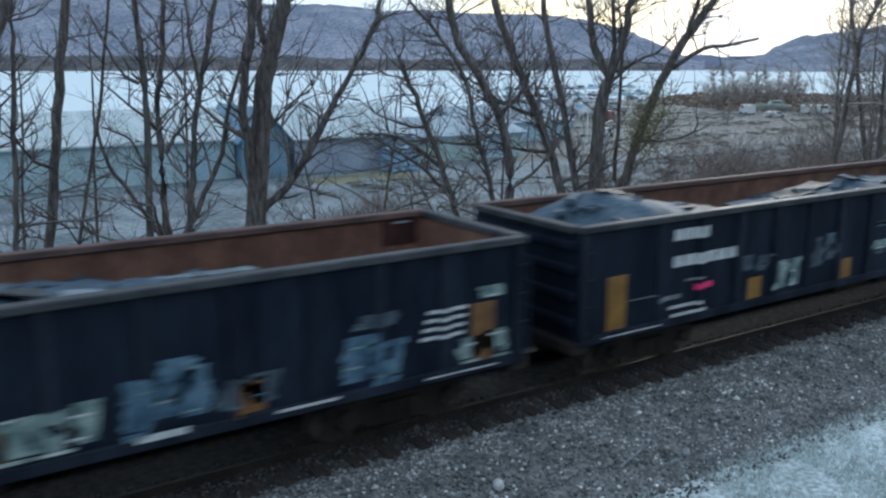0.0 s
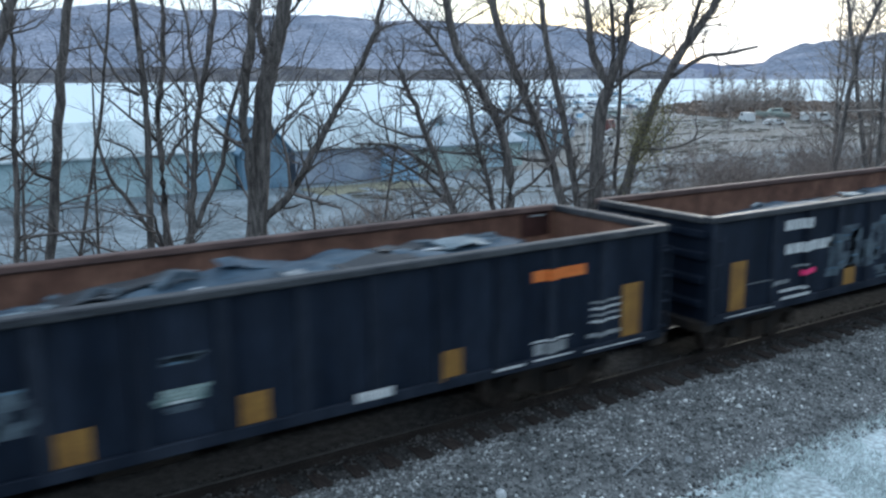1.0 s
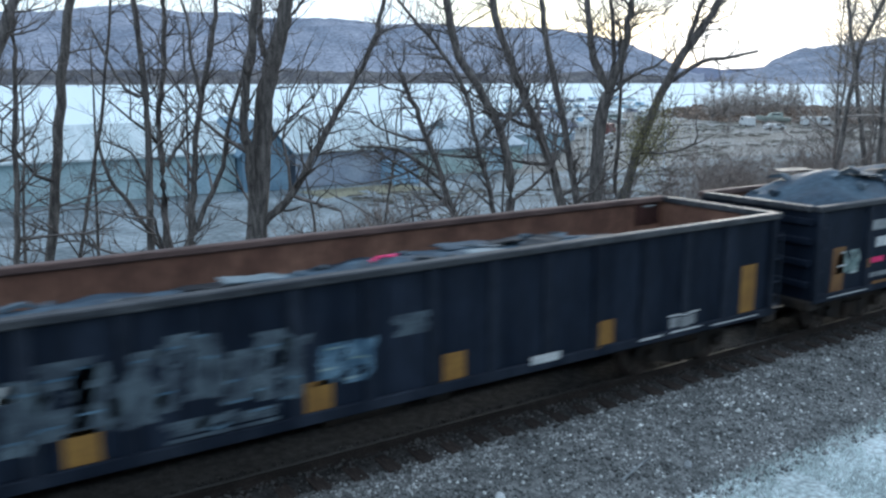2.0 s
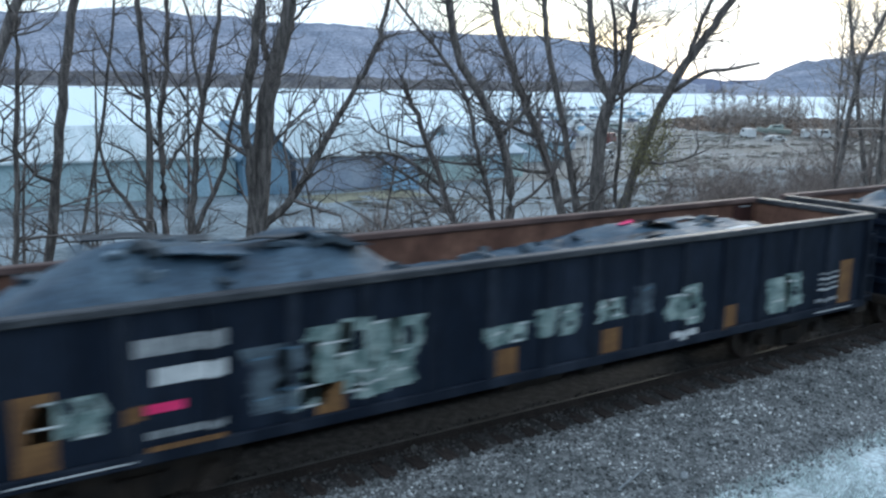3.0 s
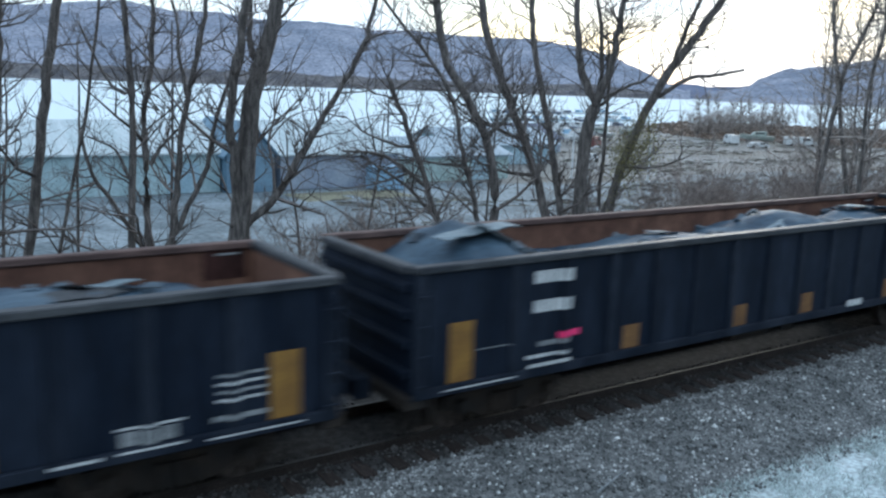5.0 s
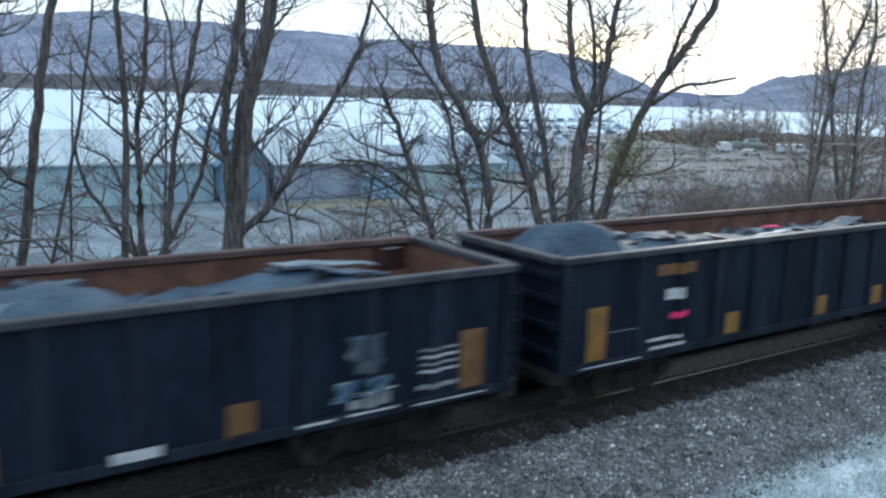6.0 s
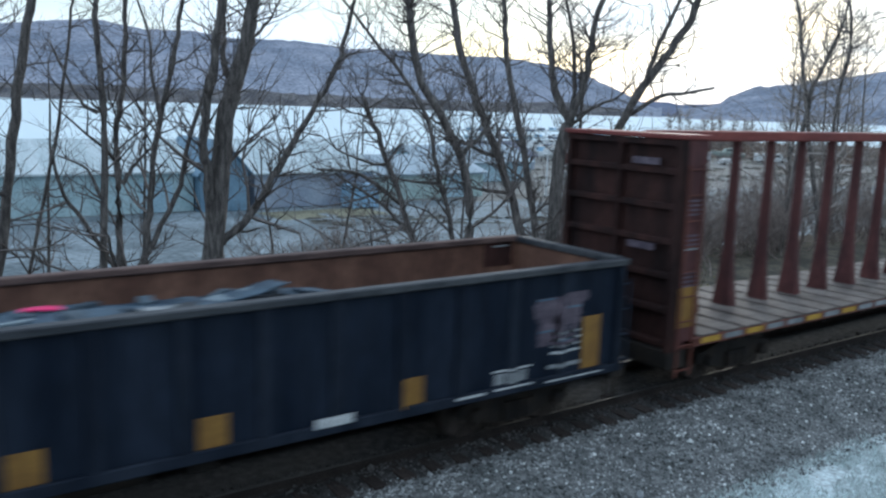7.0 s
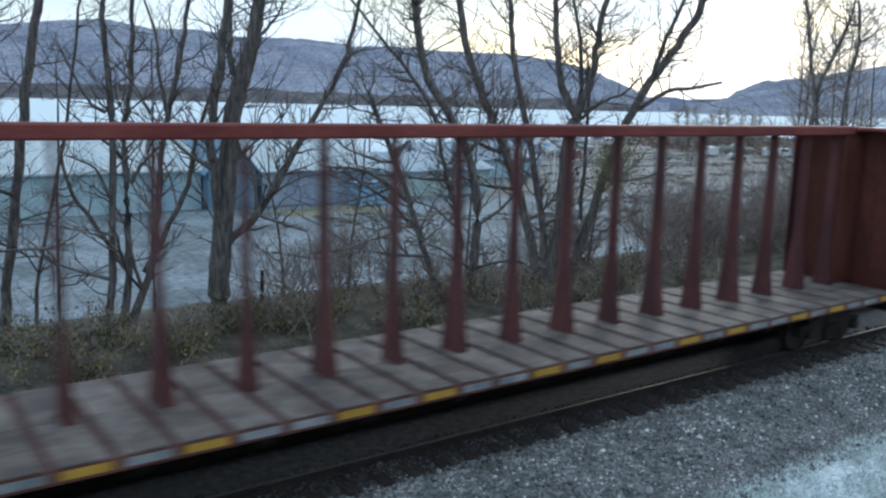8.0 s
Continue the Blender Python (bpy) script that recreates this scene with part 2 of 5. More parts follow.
def box(bm, x0, x1, y0, y1, z0, z1, bevel=0.0):
    r = bmesh.ops.create_cube(bm, size=1)["verts"]
    bmesh.ops.scale(bm, vec=(abs(x1 - x0), abs(y1 - y0), abs(z1 - z0)), verts=r)
    bmesh.ops.translate(bm, vec=((x0 + x1) / 2, (y0 + y1) / 2, (z0 + z1) / 2), verts=r)
    if bevel:
        es = list({e for v in r for e in v.link_edges})
        bmesh.ops.bevel(bm, geom=es, offset=bevel, segments=1, affect='EDGES')
    return bm


def rod(bm, a, b, r0, r1=None, n=10):
    a, b = Vector(a), Vector(b)
    m = Matrix.Translation((a + b) / 2) @ (b - a).to_track_quat('Z', 'Y').to_matrix().to_4x4()
    bmesh.ops.create_cone(bm, cap_ends=True, segments=n, radius1=r0, radius2=r0 if r1 is None else r1,
                          depth=(b - a).length, matrix=m)
    return bm


def prism(bm, outline, y0, y1):
    """An outline in x, z carried from y0 to y1."""
    a = [bm.verts.new((x, y0, z)) for x, z in outline]
    b = [bm.verts.new((x, y1, z)) for x, z in outline]
    n = len(outline)
    bm.faces.new(a)
    bm.faces.new(b[::-1])
    for i in range(n):
        bm.faces.new((a[(i + 1) % n], a[i], b[i], b[(i + 1) % n]))
    bmesh.ops.recalc_face_normals(bm, faces=bm.faces[:])
    return bm


def thing(name, m, label, category, group=""):
    e = new(name)
    e.empty_display_size = 0.3
    e.matrix_basis = m
    return tagged(e, label, category, group)


def smoothstep(a, b, x):
    t = min(max((x - a) / (b - a), 0), 1)
    return t * t * (3 - 2 * t)


# ---- ground, water, hills ----
TRACK_Y = 11.52


def shore(x):
    """Where the near bank of the river runs."""
    if x < 290:
        y = 128 + 0.40 * max(x, -60)
    else:
        y = max(244 - 1.4 * (x - 290), 55)
    return y + 8 * noise.noise((x * 0.012, 3.1, 0))


def ground_z(x, y):
    z = -0.42 + 0.26 * smoothstep(7.6, 9.3, y)                       # grass shoulder up to the ballast
    z -= 0.06 * smoothstep(9.75, 10.05, y) * (1 - smoothstep(10.35, 10.65, y))   # sleeper ends stand out of the bed
    z -= 0.30 * smoothstep(13.8, 15.6, y)
    z += 0.32 * smoothstep(16.5, 19.0, y)
    z -= 6.0 * smoothstep(21.8, 33.0, y)                             # bank down to the flats
    z -= 6.0 * smoothstep(shore(x) - 4, shore(x) + 40, y)            # river bed
    rough = 0.05 * smoothstep(8.0, 3.0, y) if y < 9 else (0.12 if 16 < y < 34 else 0.0)
    z += 34.0 * smoothstep(-2.5, -75, y) if y < -2.5 else 0.0              # unseen slope behind the verge, added to block sky light
    return z + rough * noise.noise((x * 0.7, y * 0.7, 0))


def spaced(stops):
    out = []
    for a, b, n in stops:
        out += [a + (b - a) * i / n for i in range(n)]
    return out + [stops[-1][1]]


xs = spaced([(-4800, -400, 12), (-400, -40, 12), (-40, -4, 12), (-4, 44, 80), (44, 160, 24), (160, 600, 20), (600, 4800, 14)])
ys = spaced([(-4800, -60, 8), (-60, 0, 24), (0, 6, 8), (6, 16, 40), (16, 36, 50), (36, 160, 40), (160, 420, 30), (420, 4800, 14)])
verts = [(x, y, ground_z(x, y)) for y in ys for x in xs]
faces, slots = [], []
nx = len(xs)
for j in range(len(ys) - 1):
    for i in range(nx - 1):
        faces.append((j * nx + i, j * nx + i + 1, (j + 1) * nx + i + 1, (j + 1) * nx + i))
        yc, xc = (ys[j] + ys[j + 1]) / 2, (xs[i] + xs[i + 1]) / 2
        edge = 7.55 + 0.30 * noise.noise((xc * 0.5, 0.3, 7))
        if yc < -3:
            slots.append(2)
        elif yc < edge:
            slots.append(0)
        elif 10.22 + 0.2 * noise.noise((xc * 0.8, yc, 2)) < yc < 13.8:
            slots.append(5)
        elif yc < 15.2:
            slots.append(1)
        elif yc < 30:
            slots.append(2)
        elif 36 < xc < 48 and 76 + 5 * noise.noise((xc * 0.25, 1, 4)) < yc < 84:
            slots.append(6)
        elif yc < 88 - 0.07 * xc + 6 * noise.noise((xc * 0.03, yc * 0.05, 1)) and xc < 210:
            slots.append(3)
        else:
            slots.append(4)
ground = raw("ground", verts, faces, M_FROST, smooth=True)
for m in (M_BALLAST, M_LITTER, M_LOT, M_DRYGRASS, M_GRIMESHADE, M_OLIVE):
    ground.data.materials.append(m)
ground.data.polygons.foreach_set("material_index", slots)
tagged(ground, "frosted grass verge, grey ballast and flat riverside land", "ground", kind="structure")

bm = bmesh.new()
bmesh.ops.create_grid(bm, x_segments=8, y_segments=8, size=4600)
bmesh.ops.translate(bm, vec=(0, 0, -8.0), verts=bm.verts[:])
water = tagged(part("water", bm, M_WATER), "wide river with the bright evening sky put into its pale colour", "river", kind="structure")

# skyline: bearing from the track's normal, height of the crest in degrees
CREST = [(-60, 2.2), (-30, 3.0), (0, 3.4), (8.8, 3.72), (11.7, 4.1), (14.2, 4.28), (16.8, 3.82), (20.8, 3.9), (22.5, 3.72), (27.2, 3.52),
         (29.3, 3.4), (35.3, 3.15), (39.6, 3.05), (43.3, 2.6), (45.1, 2.05), (46.6, 1.35), (47.7, 0.85), (49.5, 0.1)]
CREST_B = [(51.5, 0.1), (53.3, 0.42), (54.2, 1.02), (55.3, 1.5), (57.1, 1.78), (58.6, 1.98), (62.2, 2.7), (72, 3.6), (90, 3.9), (130, 3.0)]


def profile(table, az):
    for (a, ea), (b, eb) in zip(table, table[1:]):
        if a <= az <= b:
            return ea + (eb - ea) * (az - a) / (b - a)
    return table[0][1] if az < table[0][0] else table[-1][1]


def hill(name, table, az0, az1, near, far, material, label, steps=300):
    vs, fs = [], []
    rows = 26
    for i in range(steps + 1):
        az = az0 + (az1 - az0) * i / steps
        top = math.tan(radians(profile(table, az))) * far + 5.42
        for j in range(rows + 1):
            f = j / rows
            d = near + (far - near) * min(f * 1.15, 1) + (0 if f < 0.87 else (f - 0.87) * 2500)
            rise = math.sin(min(f / 0.87, 1) * math.pi / 2) ** 1.25 if f < 0.87 else 1 - (f - 0.87) * 2.5
            x, y = d * math.sin(radians(az)), d * math.cos(radians(az))
            bump = noise.fractal((x * 0.0035, y * 0.0035, 0.5), 0.9, 2.1, 5)
            z = -9 + (top + 9) * rise + bump * 16 * min(f * 4, 1) * rise
            z += 5.5 * noise.noise((x * 0.03, y * 0.03, 4)) * min(f * 5, 1)
            vs.append((x, y, z))
    for i in range(steps):
        for j in range(rows):
            a = i * (rows + 1) + j
            fs.append((a, a + rows + 1, a + rows + 2, a + 1))
    return tagged(raw(name, vs, fs, material, smooth=True), label, "hill", kind="structure")


hill("backdrop_hill", CREST, -60, 50, 2250, 3500, M_HILL, "long bare winter-wooded ridge across the river, haze in its grey-violet colour")
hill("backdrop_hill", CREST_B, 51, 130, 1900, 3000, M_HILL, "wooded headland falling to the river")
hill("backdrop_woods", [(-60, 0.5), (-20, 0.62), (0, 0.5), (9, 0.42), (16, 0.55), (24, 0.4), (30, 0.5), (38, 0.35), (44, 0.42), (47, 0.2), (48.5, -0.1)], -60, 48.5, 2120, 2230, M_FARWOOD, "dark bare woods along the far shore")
hill("backdrop_ridge", [(40, 0.62), (48, 0.55), (51, 0.42), (56, 0.6), (60, 0.62)], 40, 60, 2600, 4500, M_FARHILL, "low far ridge closing the river gap, haze in its blue colour", 60)


# ---- track ----
def rails():
    for side in (-0.7575, 0.7575):
        bm = bmesh.new()
        prof = [(-0.07, -0.17), (0.07, -0.17), (0.07, -0.155), (0.012, -0.14), (0.012, -0.05), (0.036, -0.035),
                (0.036, -0.004), (-0.036, -0.004), (-0.036, -0.035), (-0.012, -0.05), (-0.012, -0.14), (-0.07, -0.155)]
        prism(bm, prof, -60, 200)
        bmesh.ops.rotate(bm, cent=(0, 0, 0), matrix=Matrix.Rotation(radians(-90), 3, 'Z'), verts=bm.verts[:])
        bmesh.ops.translate(bm, vec=(0, TRACK_Y + side, 0), verts=bm.verts[:])
        r = tagged(part("rail", bm, M_RAIL), "brown steel rail with a polished running top on sleepers", "rail", "rails of the track")
        bm = bmesh.new()
        box(bm, -60, 200, TRACK_Y + side - 0.033, TRACK_Y + side + 0.033, -0.004, 0.0)
        part("railhead", bm, M_RAILTOP, r, "shiny worn railhead")


rails()

bm = bmesh.new()
box(bm, -0.115, 0.115, -1.35, 1.35, -0.09, 0.09, 0.012)
tie = tagged(part("sleeper", bm, M_TIE), "dark creosoted wooden sleeper bedded in ballast", "sleeper", "sleepers of the track")
tie.matrix_basis = pose(-20, TRACK_Y, -0.262)
for i in range(1, 150):
    copy_thing(tie, pose(-20 + i * 0.55 + random.uniform(-0.02, 0.02), TRACK_Y + random.uniform(-0.05, 0.05), -0.262, 0, 0, random.uniform(-1.2, 1.2)))


def stones(name, n, x0, x1, y0, y1, s0, s1, seed, label, zfun, material, fade=lambda y: 0.0):
    rng = np.random.default_rng(seed)
    base = np.array([(1, 0, 0), (-1, 0, 0), (0, 1, 0), (0, -1, 0), (0, 0, 1), (0, 0, -1)], float)
    tri = np.array([(0, 2, 4), (2, 1, 4), (1, 3, 4), (3, 0, 4), (2, 0, 5), (1, 2, 5), (3, 1, 5), (0, 3, 5)])
    vs, fs = [], []
    for i in range(n):
        x, y = x0 + (x1 - x0) * rng.random() ** 1.4, rng.uniform(y0, y1)
        if rng.random() < fade(y):
            continue
        s = rng.uniform(s0, s1) * (1 + 0.8 * (rng.random() < 0.04))
        m = np.array(Euler(rng.uniform(0, 6.28, 3)).to_matrix())
        v = (base * rng.uniform(0.55, 1.1, (6, 3)) * s) @ m.T
        v[:, 2] *= 0.8
        vs.append(v + (x, y, zfun(x, y) + s * 0.3))
        fs.append(tri + 6 * len(fs))
    ob = raw(name, np.concatenate(vs).tolist(), np.concatenate(fs).tolist(), material)
    return tagged(ob, label, "gravel", kind="stuff")


stones("ballast", 33000, 1.5, 36, 7.2, 10.45, 0.018, 0.04, 3, "loose grey crushed-stone track ballast", ground_z, M_STONE, lambda y: smoothstep(9.85, 10.45, y))
stones("ballast", 1300, 1.5, 36, 7.0, 9.6, 0.022, 0.048, 8, "pale chippings scattered over the grey ballast", ground_z, M_PALESTONE)
stones("ballast", 8000, 1.0, 36, 9.8, 11.2, 0.022, 0.045, 6, "crushed stone along the rails, oil and train shade in its colour", ground_z, M_DIMSTONE, lambda y: 1 - smoothstep(9.9, 10.4, y))
stones("ballast", 2500, 0, 40, 12.6, 15.4, 0.025, 0.05, 4, "crushed stone along the rails, oil and train shade in its colour", ground_z, M_DIMSTONE)
bm = bmesh.new()
bmesh.ops.create_icosphere(bm, subdivisions=2, radius=0.085)
for v in bm.verts:
    v.co *= 1 + 0.3 * noise.noise(v.co * 9)
rock = tagged(part("rock", bm, M_WHITE), "pale chunk of stone lying on the ballast", "rock")
rock.matrix_basis = pose(6.55, 8.55, -0.16, 20, 10, 40)



bm = bmesh.new()
for p, q, r in (((0, 0, 0), (0.3, 0.07, 0.035), 0.022), ((0.3, 0.07, 0.035), (0.62, 0.19, 0.03), 0.02), ((0.62, 0.19, 0.03), (0.84, 0.24, 0.05), 0.016), ((0.3, 0.07, 0.035), (0.42, 0.2, 0.06), 0.012)):
    rod(bm, p, q, r, r * 0.85, 8)
stick = tagged(part("stick", bm, M_GREYMARK), "bleached grey stick lying on the ballast", "stick")
stick.matrix_basis = pose(8.45, 8.17, ground_z(8.8, 8.3) + 0.06)
bm = bmesh.new()
box(bm, -0.10, 0.10, -0.055, 0.055, -0.02, 0.02, 0.012)
for v in bm.verts:
    v.co += Vector(noise.noise_vector(v.co * 9)) * 0.02
slab = tagged(part("rock", bm, M_GREYMARK), "flat pale stone lying on the ballast", "rock")
slab.matrix_basis = pose(9.78, 8.1, ground_z(9.78, 8.1) + 0.02, 4, -3, 35)
bm = bmesh.new()
rod(bm, (0, 0, -0.3), (0.02, 0, 0.55), 0.06, 0.055, 9)
rod(bm, (0.02, 0, 0.55), (0.03, 0.01, 0.92), 0.055, 0.045, 9)
post = tagged(part("fence_post", bm, M_TIE), "short dark timber post standing on the bank", "post")
post.matrix_basis = pose(9.3, 21.4, ground_z(9.3, 21.4))


def blades(n, x0, x1, y0, y1, h0, h1, material, seed, label, zfun, skip=None):
    rng = np.random.default_rng(seed)
    vs, fs = [], []
    k = 0
    for i in range(n):
        x, y = rng.uniform(x0, x1), rng.uniform(y0, y1)
        if noise.noise((x * 0.9, y * 0.9, seed)) < -0.15 or (skip and skip(x, y)):
            continue
        z, h, a = zfun(x, y), rng.uniform(h0, h1), rng.uniform(0, 6.28)
        w = 0.006 + 0.006 * rng.random()
        cx, cy = math.cos(a) * w, math.sin(a) * w
        lx, ly = rng.normal(0, 0.4) * h, rng.normal(0, 0.4) * h
        vs += [(x - cx, y - cy, z - 0.01), (x + cx, y + cy, z - 0.01), (x + lx * 0.4, y + ly * 0.4, z + h * 0.7), (x + lx, y + ly, z + h)]
        fs += [(k, k + 1, k + 2), (k + 1, k + 3, k + 2)]
        k += 4
    return tagged(raw("grass", vs, fs, material), label, "grass", kind="stuff")


blades(42000, 4, 26, 3.5, 7.6, 0.04, 0.12, M_BLADE, 5, "short frosted verge grass beside the ballast", ground_z)


# ---- riverside buildings ----
def shed(name, x0, x1, y0, y1, z0, eave, ridge, along, wall_m, roof_m, label, rz=0, doors=0):
    cx, cy = (x0 + x1) / 2, (y0 + y1) / 2
    e = thing(name, pose(cx, cy, z0, 0, 0, rz), label, "building")
    hx, hy = (x1 - x0) / 2, (y1 - y0) / 2
    h, r = eave - z0, ridge - z0
    bm = bmesh.new()
    if along == 'x':
        prism(bm, [(-hy, 0), (hy, 0), (hy, h), (0, r), (-hy, h)], -hx, hx)
        bmesh.ops.rotate(bm, cent=(0, 0, 0), matrix=Matrix.Rotation(radians(90), 3, 'Z'), verts=bm.verts[:])
    else:
        prism(bm, [(-hx, 0), (hx, 0), (hx, h), (0, r), (-hx, h)], -hy, hy)
    part("wall", bm, wall_m, e)
    lw, ll = (hy, hx) if along == 'x' else (hx, hy)
    for s in (-1, 1):
        bm = bmesh.new()
        o = 0.5
        slope = (r - h) / lw
        pts = [(s * (lw + o), h - slope * o + 0.06), (s * (lw + o), h - slope * o + 0.26), (0, r + 0.26), (0, r + 0.06)]
        prism(bm, pts, -ll - o, ll + o)
        if along == 'x':
            bmesh.ops.rotate(bm, cent=(0, 0, 0), matrix=Matrix.Rotation(radians(90), 3, 'Z'), verts=bm.verts[:])
        part("roof", bm, roof_m, e)
    if along == 'x':
        n = max(int(hx * 2 / 7), 2)
        for i in range(n):
            xx = -hx + (i + 0.5) * 2 * hx / n
            if doors and i % 3 == 1:
                bm = bmesh.new()
                box(bm, xx - 1.6, xx + 1.6, -hy - 0.06, -hy + 0.02, 0, 3.0)
                part("door", bm, M_PALEBLUE, e, "pale roller door")
    return e


shed("warehouse", -30, 30.9, 86, 100, -6.1, -2.05, 0.65, 'x', M_WALL, M_ROOF, "long low riverside warehouse with pale teal siding and metal roof", doors=1)
shed("boat_shed", 31.1, 36.2, 84.5, 97.5, -6.1, -2.0, 0.9, 'y', M_BLUEWALL, M_BLUEWALL, "dark blue gabled shed beside the long warehouse")
shed("warehouse", 37.4, 52.0, 85.5, 101.5, -6.1, -2.35, 0.7, 'x', M_MAUVEWALL, M_ROOF, "low grey-violet riverside warehouse with a broad pale metal roof")
shed("warehouse", 53.0, 70.0, 87.5, 100.5, -6.1, -3.1, -1.3, 'x', M_MINTWALL, M_BLUEROOF, "small pale mint workshop with a blue-grey roof", doors=1)
shed("warehouse", 72.0, 93.0, 104, 116, -6.1, -3.2, -1.0, 'x', M_PALEBLUE, M_BLUEROOF, "low light-blue riverside store with a blue-grey roof", doors=1)
shed("boat_house", 98.0, 110.0, 122, 134, -6.1, -3.6, -1.2, 'x', M_MAUVEWALL, M_DARKROOF, "small marina house with a dark slate roof")


def container(x, y, rz, m, label):
    """A corrugated steel box with end doors and corner posts."""
    e = thing("container", pose(x, y, ground_z(x, y), 0, 0, rz), label, "container")
    l, w, h = 3.2, 2.4, 2.6
    bm = bmesh.new()
    box(bm, -l / 2, l / 2, -w / 2, w / 2, 0.12, h, 0.02)
    body = part("body", bm, m, e)
    for sx in (-1, 1):
        for sy in (-1, 1):
            bm = bmesh.new()
            box(bm, sx * l / 2 - 0.09, sx * l / 2 + 0.09, sy * w / 2 - 0.07, sy * w / 2 + 0.07, 0, h + 0.03, 0.015)
            part("corner_post", bm, m, body)
    for i in range(9):
        bm = bmesh.new()
        xx = -l / 2 + 0.35 + i * 0.31
        box(bm, xx, xx + 0.15, -w / 2 - 0.04, -w / 2 - 0.002, 0.2, h - 0.1, 0.01)
        part("rib", bm, m, body)


container(48.6, 82.6, 4, M_BRIGHTBLUE, "bright blue steel container beside the warehouse")


def pole(x, y, top, r, material, label, arm=0.0):
    e = thing("lamp_post" if arm else "mast", pose(x, y, -6.1), label, "pole")
    bm = bmesh.new()
    rod(bm, (0, 0, 0), (0, 0, top + 6.1), r, r * 0.6, 8)
    part("shaft", bm, material, e)
    bm = bmesh.new()
    box(bm, -r * 2, r * 2, -r * 2, r * 2, 0, 0.25, 0.02)
    part("base", bm, material, e)
    if arm:
        bm = bmesh.new()
        rod(bm, (0, 0, top + 5.9), (arm, 0, top + 6.2), r * 0.5)
        box(bm, arm - 0.1, arm + 0.6, -0.15, 0.15, top + 6.12, top + 6.26, 0.02)
        part("lamp_arm", bm, material, e)


for x, y, top in ((58, 118, 3.9), (59.4, 118, 4.1), (71, 120, 3.6), (93, 131, 2.6), (104, 140, 2.9)):
    pole(x, y, top, 0.16, M_DARKPOLE, "dark timber mooring mast by the river")
for x, y, top in ((78.1, 84.1, 0.6), (63.5, 66, -0.4), (86.0, 78, -0.2), (153, 96, 0.8)):
    pole(x, y, top, 0.14, M_POLE, "pale painted lamp post on the gravel lot", 1.0)


def boat(x, y, rz, length, hull_m, top_m, mast, label, afloat=False):
    """A boat, laid up on two trestles or afloat: hull with a raised bow, cabin, side window, mast."""
    lift = -0.45 if afloat else 0.9
    e = thing("boat", pose(x, y, -8.0 if afloat else ground_z(x, y), 0, 0, rz), label, "boat", "boats at the marina")
    w = length * 0.17
    vs, fs = [], []
    n = 10
    for i in range(n + 1):
        u = i / n
        half = w * (1 - max(u - 0.45, 0) ** 2 * 3.2) if u > 0.45 else w * (0.86 + 0.3 * u)
        half = max(half, 0.03)
        sheer = lift + length * 0.14 + 0.5 * u * u
        keel = lift + 0.55 * max(u - 0.6, 0) ** 2 * 6
        px = -length / 2 + length * u
        vs += [(px, -half, sheer), (px, -half * 0.72, (sheer + keel) / 2 - 0.1), (px, 0, keel), (px, half * 0.72, (sheer + keel) / 2 - 0.1), (px, half, sheer), (px, 0, sheer + 0.06)]
    for i in range(n):
        for k in range(6):
            a, b = i * 6 + k, i * 6 + (k + 1) % 6
            fs.append((a, b, b + 6, a + 6))
    fs += [tuple(range(5, -1, -1)), tuple(n * 6 + k for k in range(6))]
    raw("hull", vs, fs, hull_m, e)
    deck = lift + length * 0.14
    bm = bmesh.new()
    prism(bm, [(-length * 0.28, deck), (length * 0.18, deck), (length * 0.08, deck + length * 0.13), (-length * 0.26, deck + length * 0.15)], -w * 0.62, w * 0.62)
    part("cabin", bm, top_m, e)
    bm = bmesh.new()
    box(bm, -length * 0.2, length * 0.06, -w * 0.62 - 0.015, w * 0.62 + 0.015, deck + length * 0.07, deck + length * 0.11)
    part("side_window", bm, M_DARKGLASS, e)
    for q in () if afloat else (-0.3, 0.25):
        bm = bmesh.new()
        box(bm, length * q - 0.1, length * q + 0.1, -w * 0.9, w * 0.9, lift - 0.1, lift + 0.12)
        for k in (-1, 1):
            box(bm, length * q - 0.1, length * q + 0.1, k * w * 0.8 - 0.1, k * w * 0.8 + 0.1, 0, lift)
        part("trestle", bm, M_DARKPOLE, e)
    if mast:
        bm = bmesh.new()
        rod(bm, (length * 0.05, 0, deck), (length * 0.05, 0, deck + mast), 0.07, 0.05, 8)
        part("mast", bm, M_POLE, e)
    return e


for x, y, rz, length, hm, tm, mast, label in (
        (121, 146, 30, 9, M_WHITE, M_WHITE, 9, "white sailing boat laid up on trestles, mast standing"),
        (128, 152, 100, 8, M_DARKROOF, M_WHITE, 0, "dark-hulled cabin boat laid up on trestles"),
        (134, 147, 60, 7, M_WHITE, M_BRIGHTBLUE, 0, "white motor boat under a blue cover"),
        (140, 156, 20, 10, M_WHITE, M_WHITE, 0, "large white cabin boat laid up on trestles"),
        (116, 140, 75, 7, M_BRIGHTBLUE, M_WHITE, 0, "blue-hulled motor boat laid up on trestles"),
        (146, 149, 110, 8, M_WHITE, M_TARP, 8, "white sailing boat under a faded green cover"),
        (151, 158, 15, 8, M_WHITE, M_WHITE, 0, "white motor boat laid up on trestles"),
        (159, 152, 70, 9, M_TARP, M_WHITE, 0, "grey-green cabin boat laid up on trestles"),
        (130, 139, 10, 7, M_WHITE, M_WHITE, 0, "small white motor boat laid up on trestles"),
        (183, 132, 140, 8, M_TARP, M_TARP, 0, "boat shrouded in a faded green cover")):
    boat(x, y, rz, length, hm, tm, mast, label)


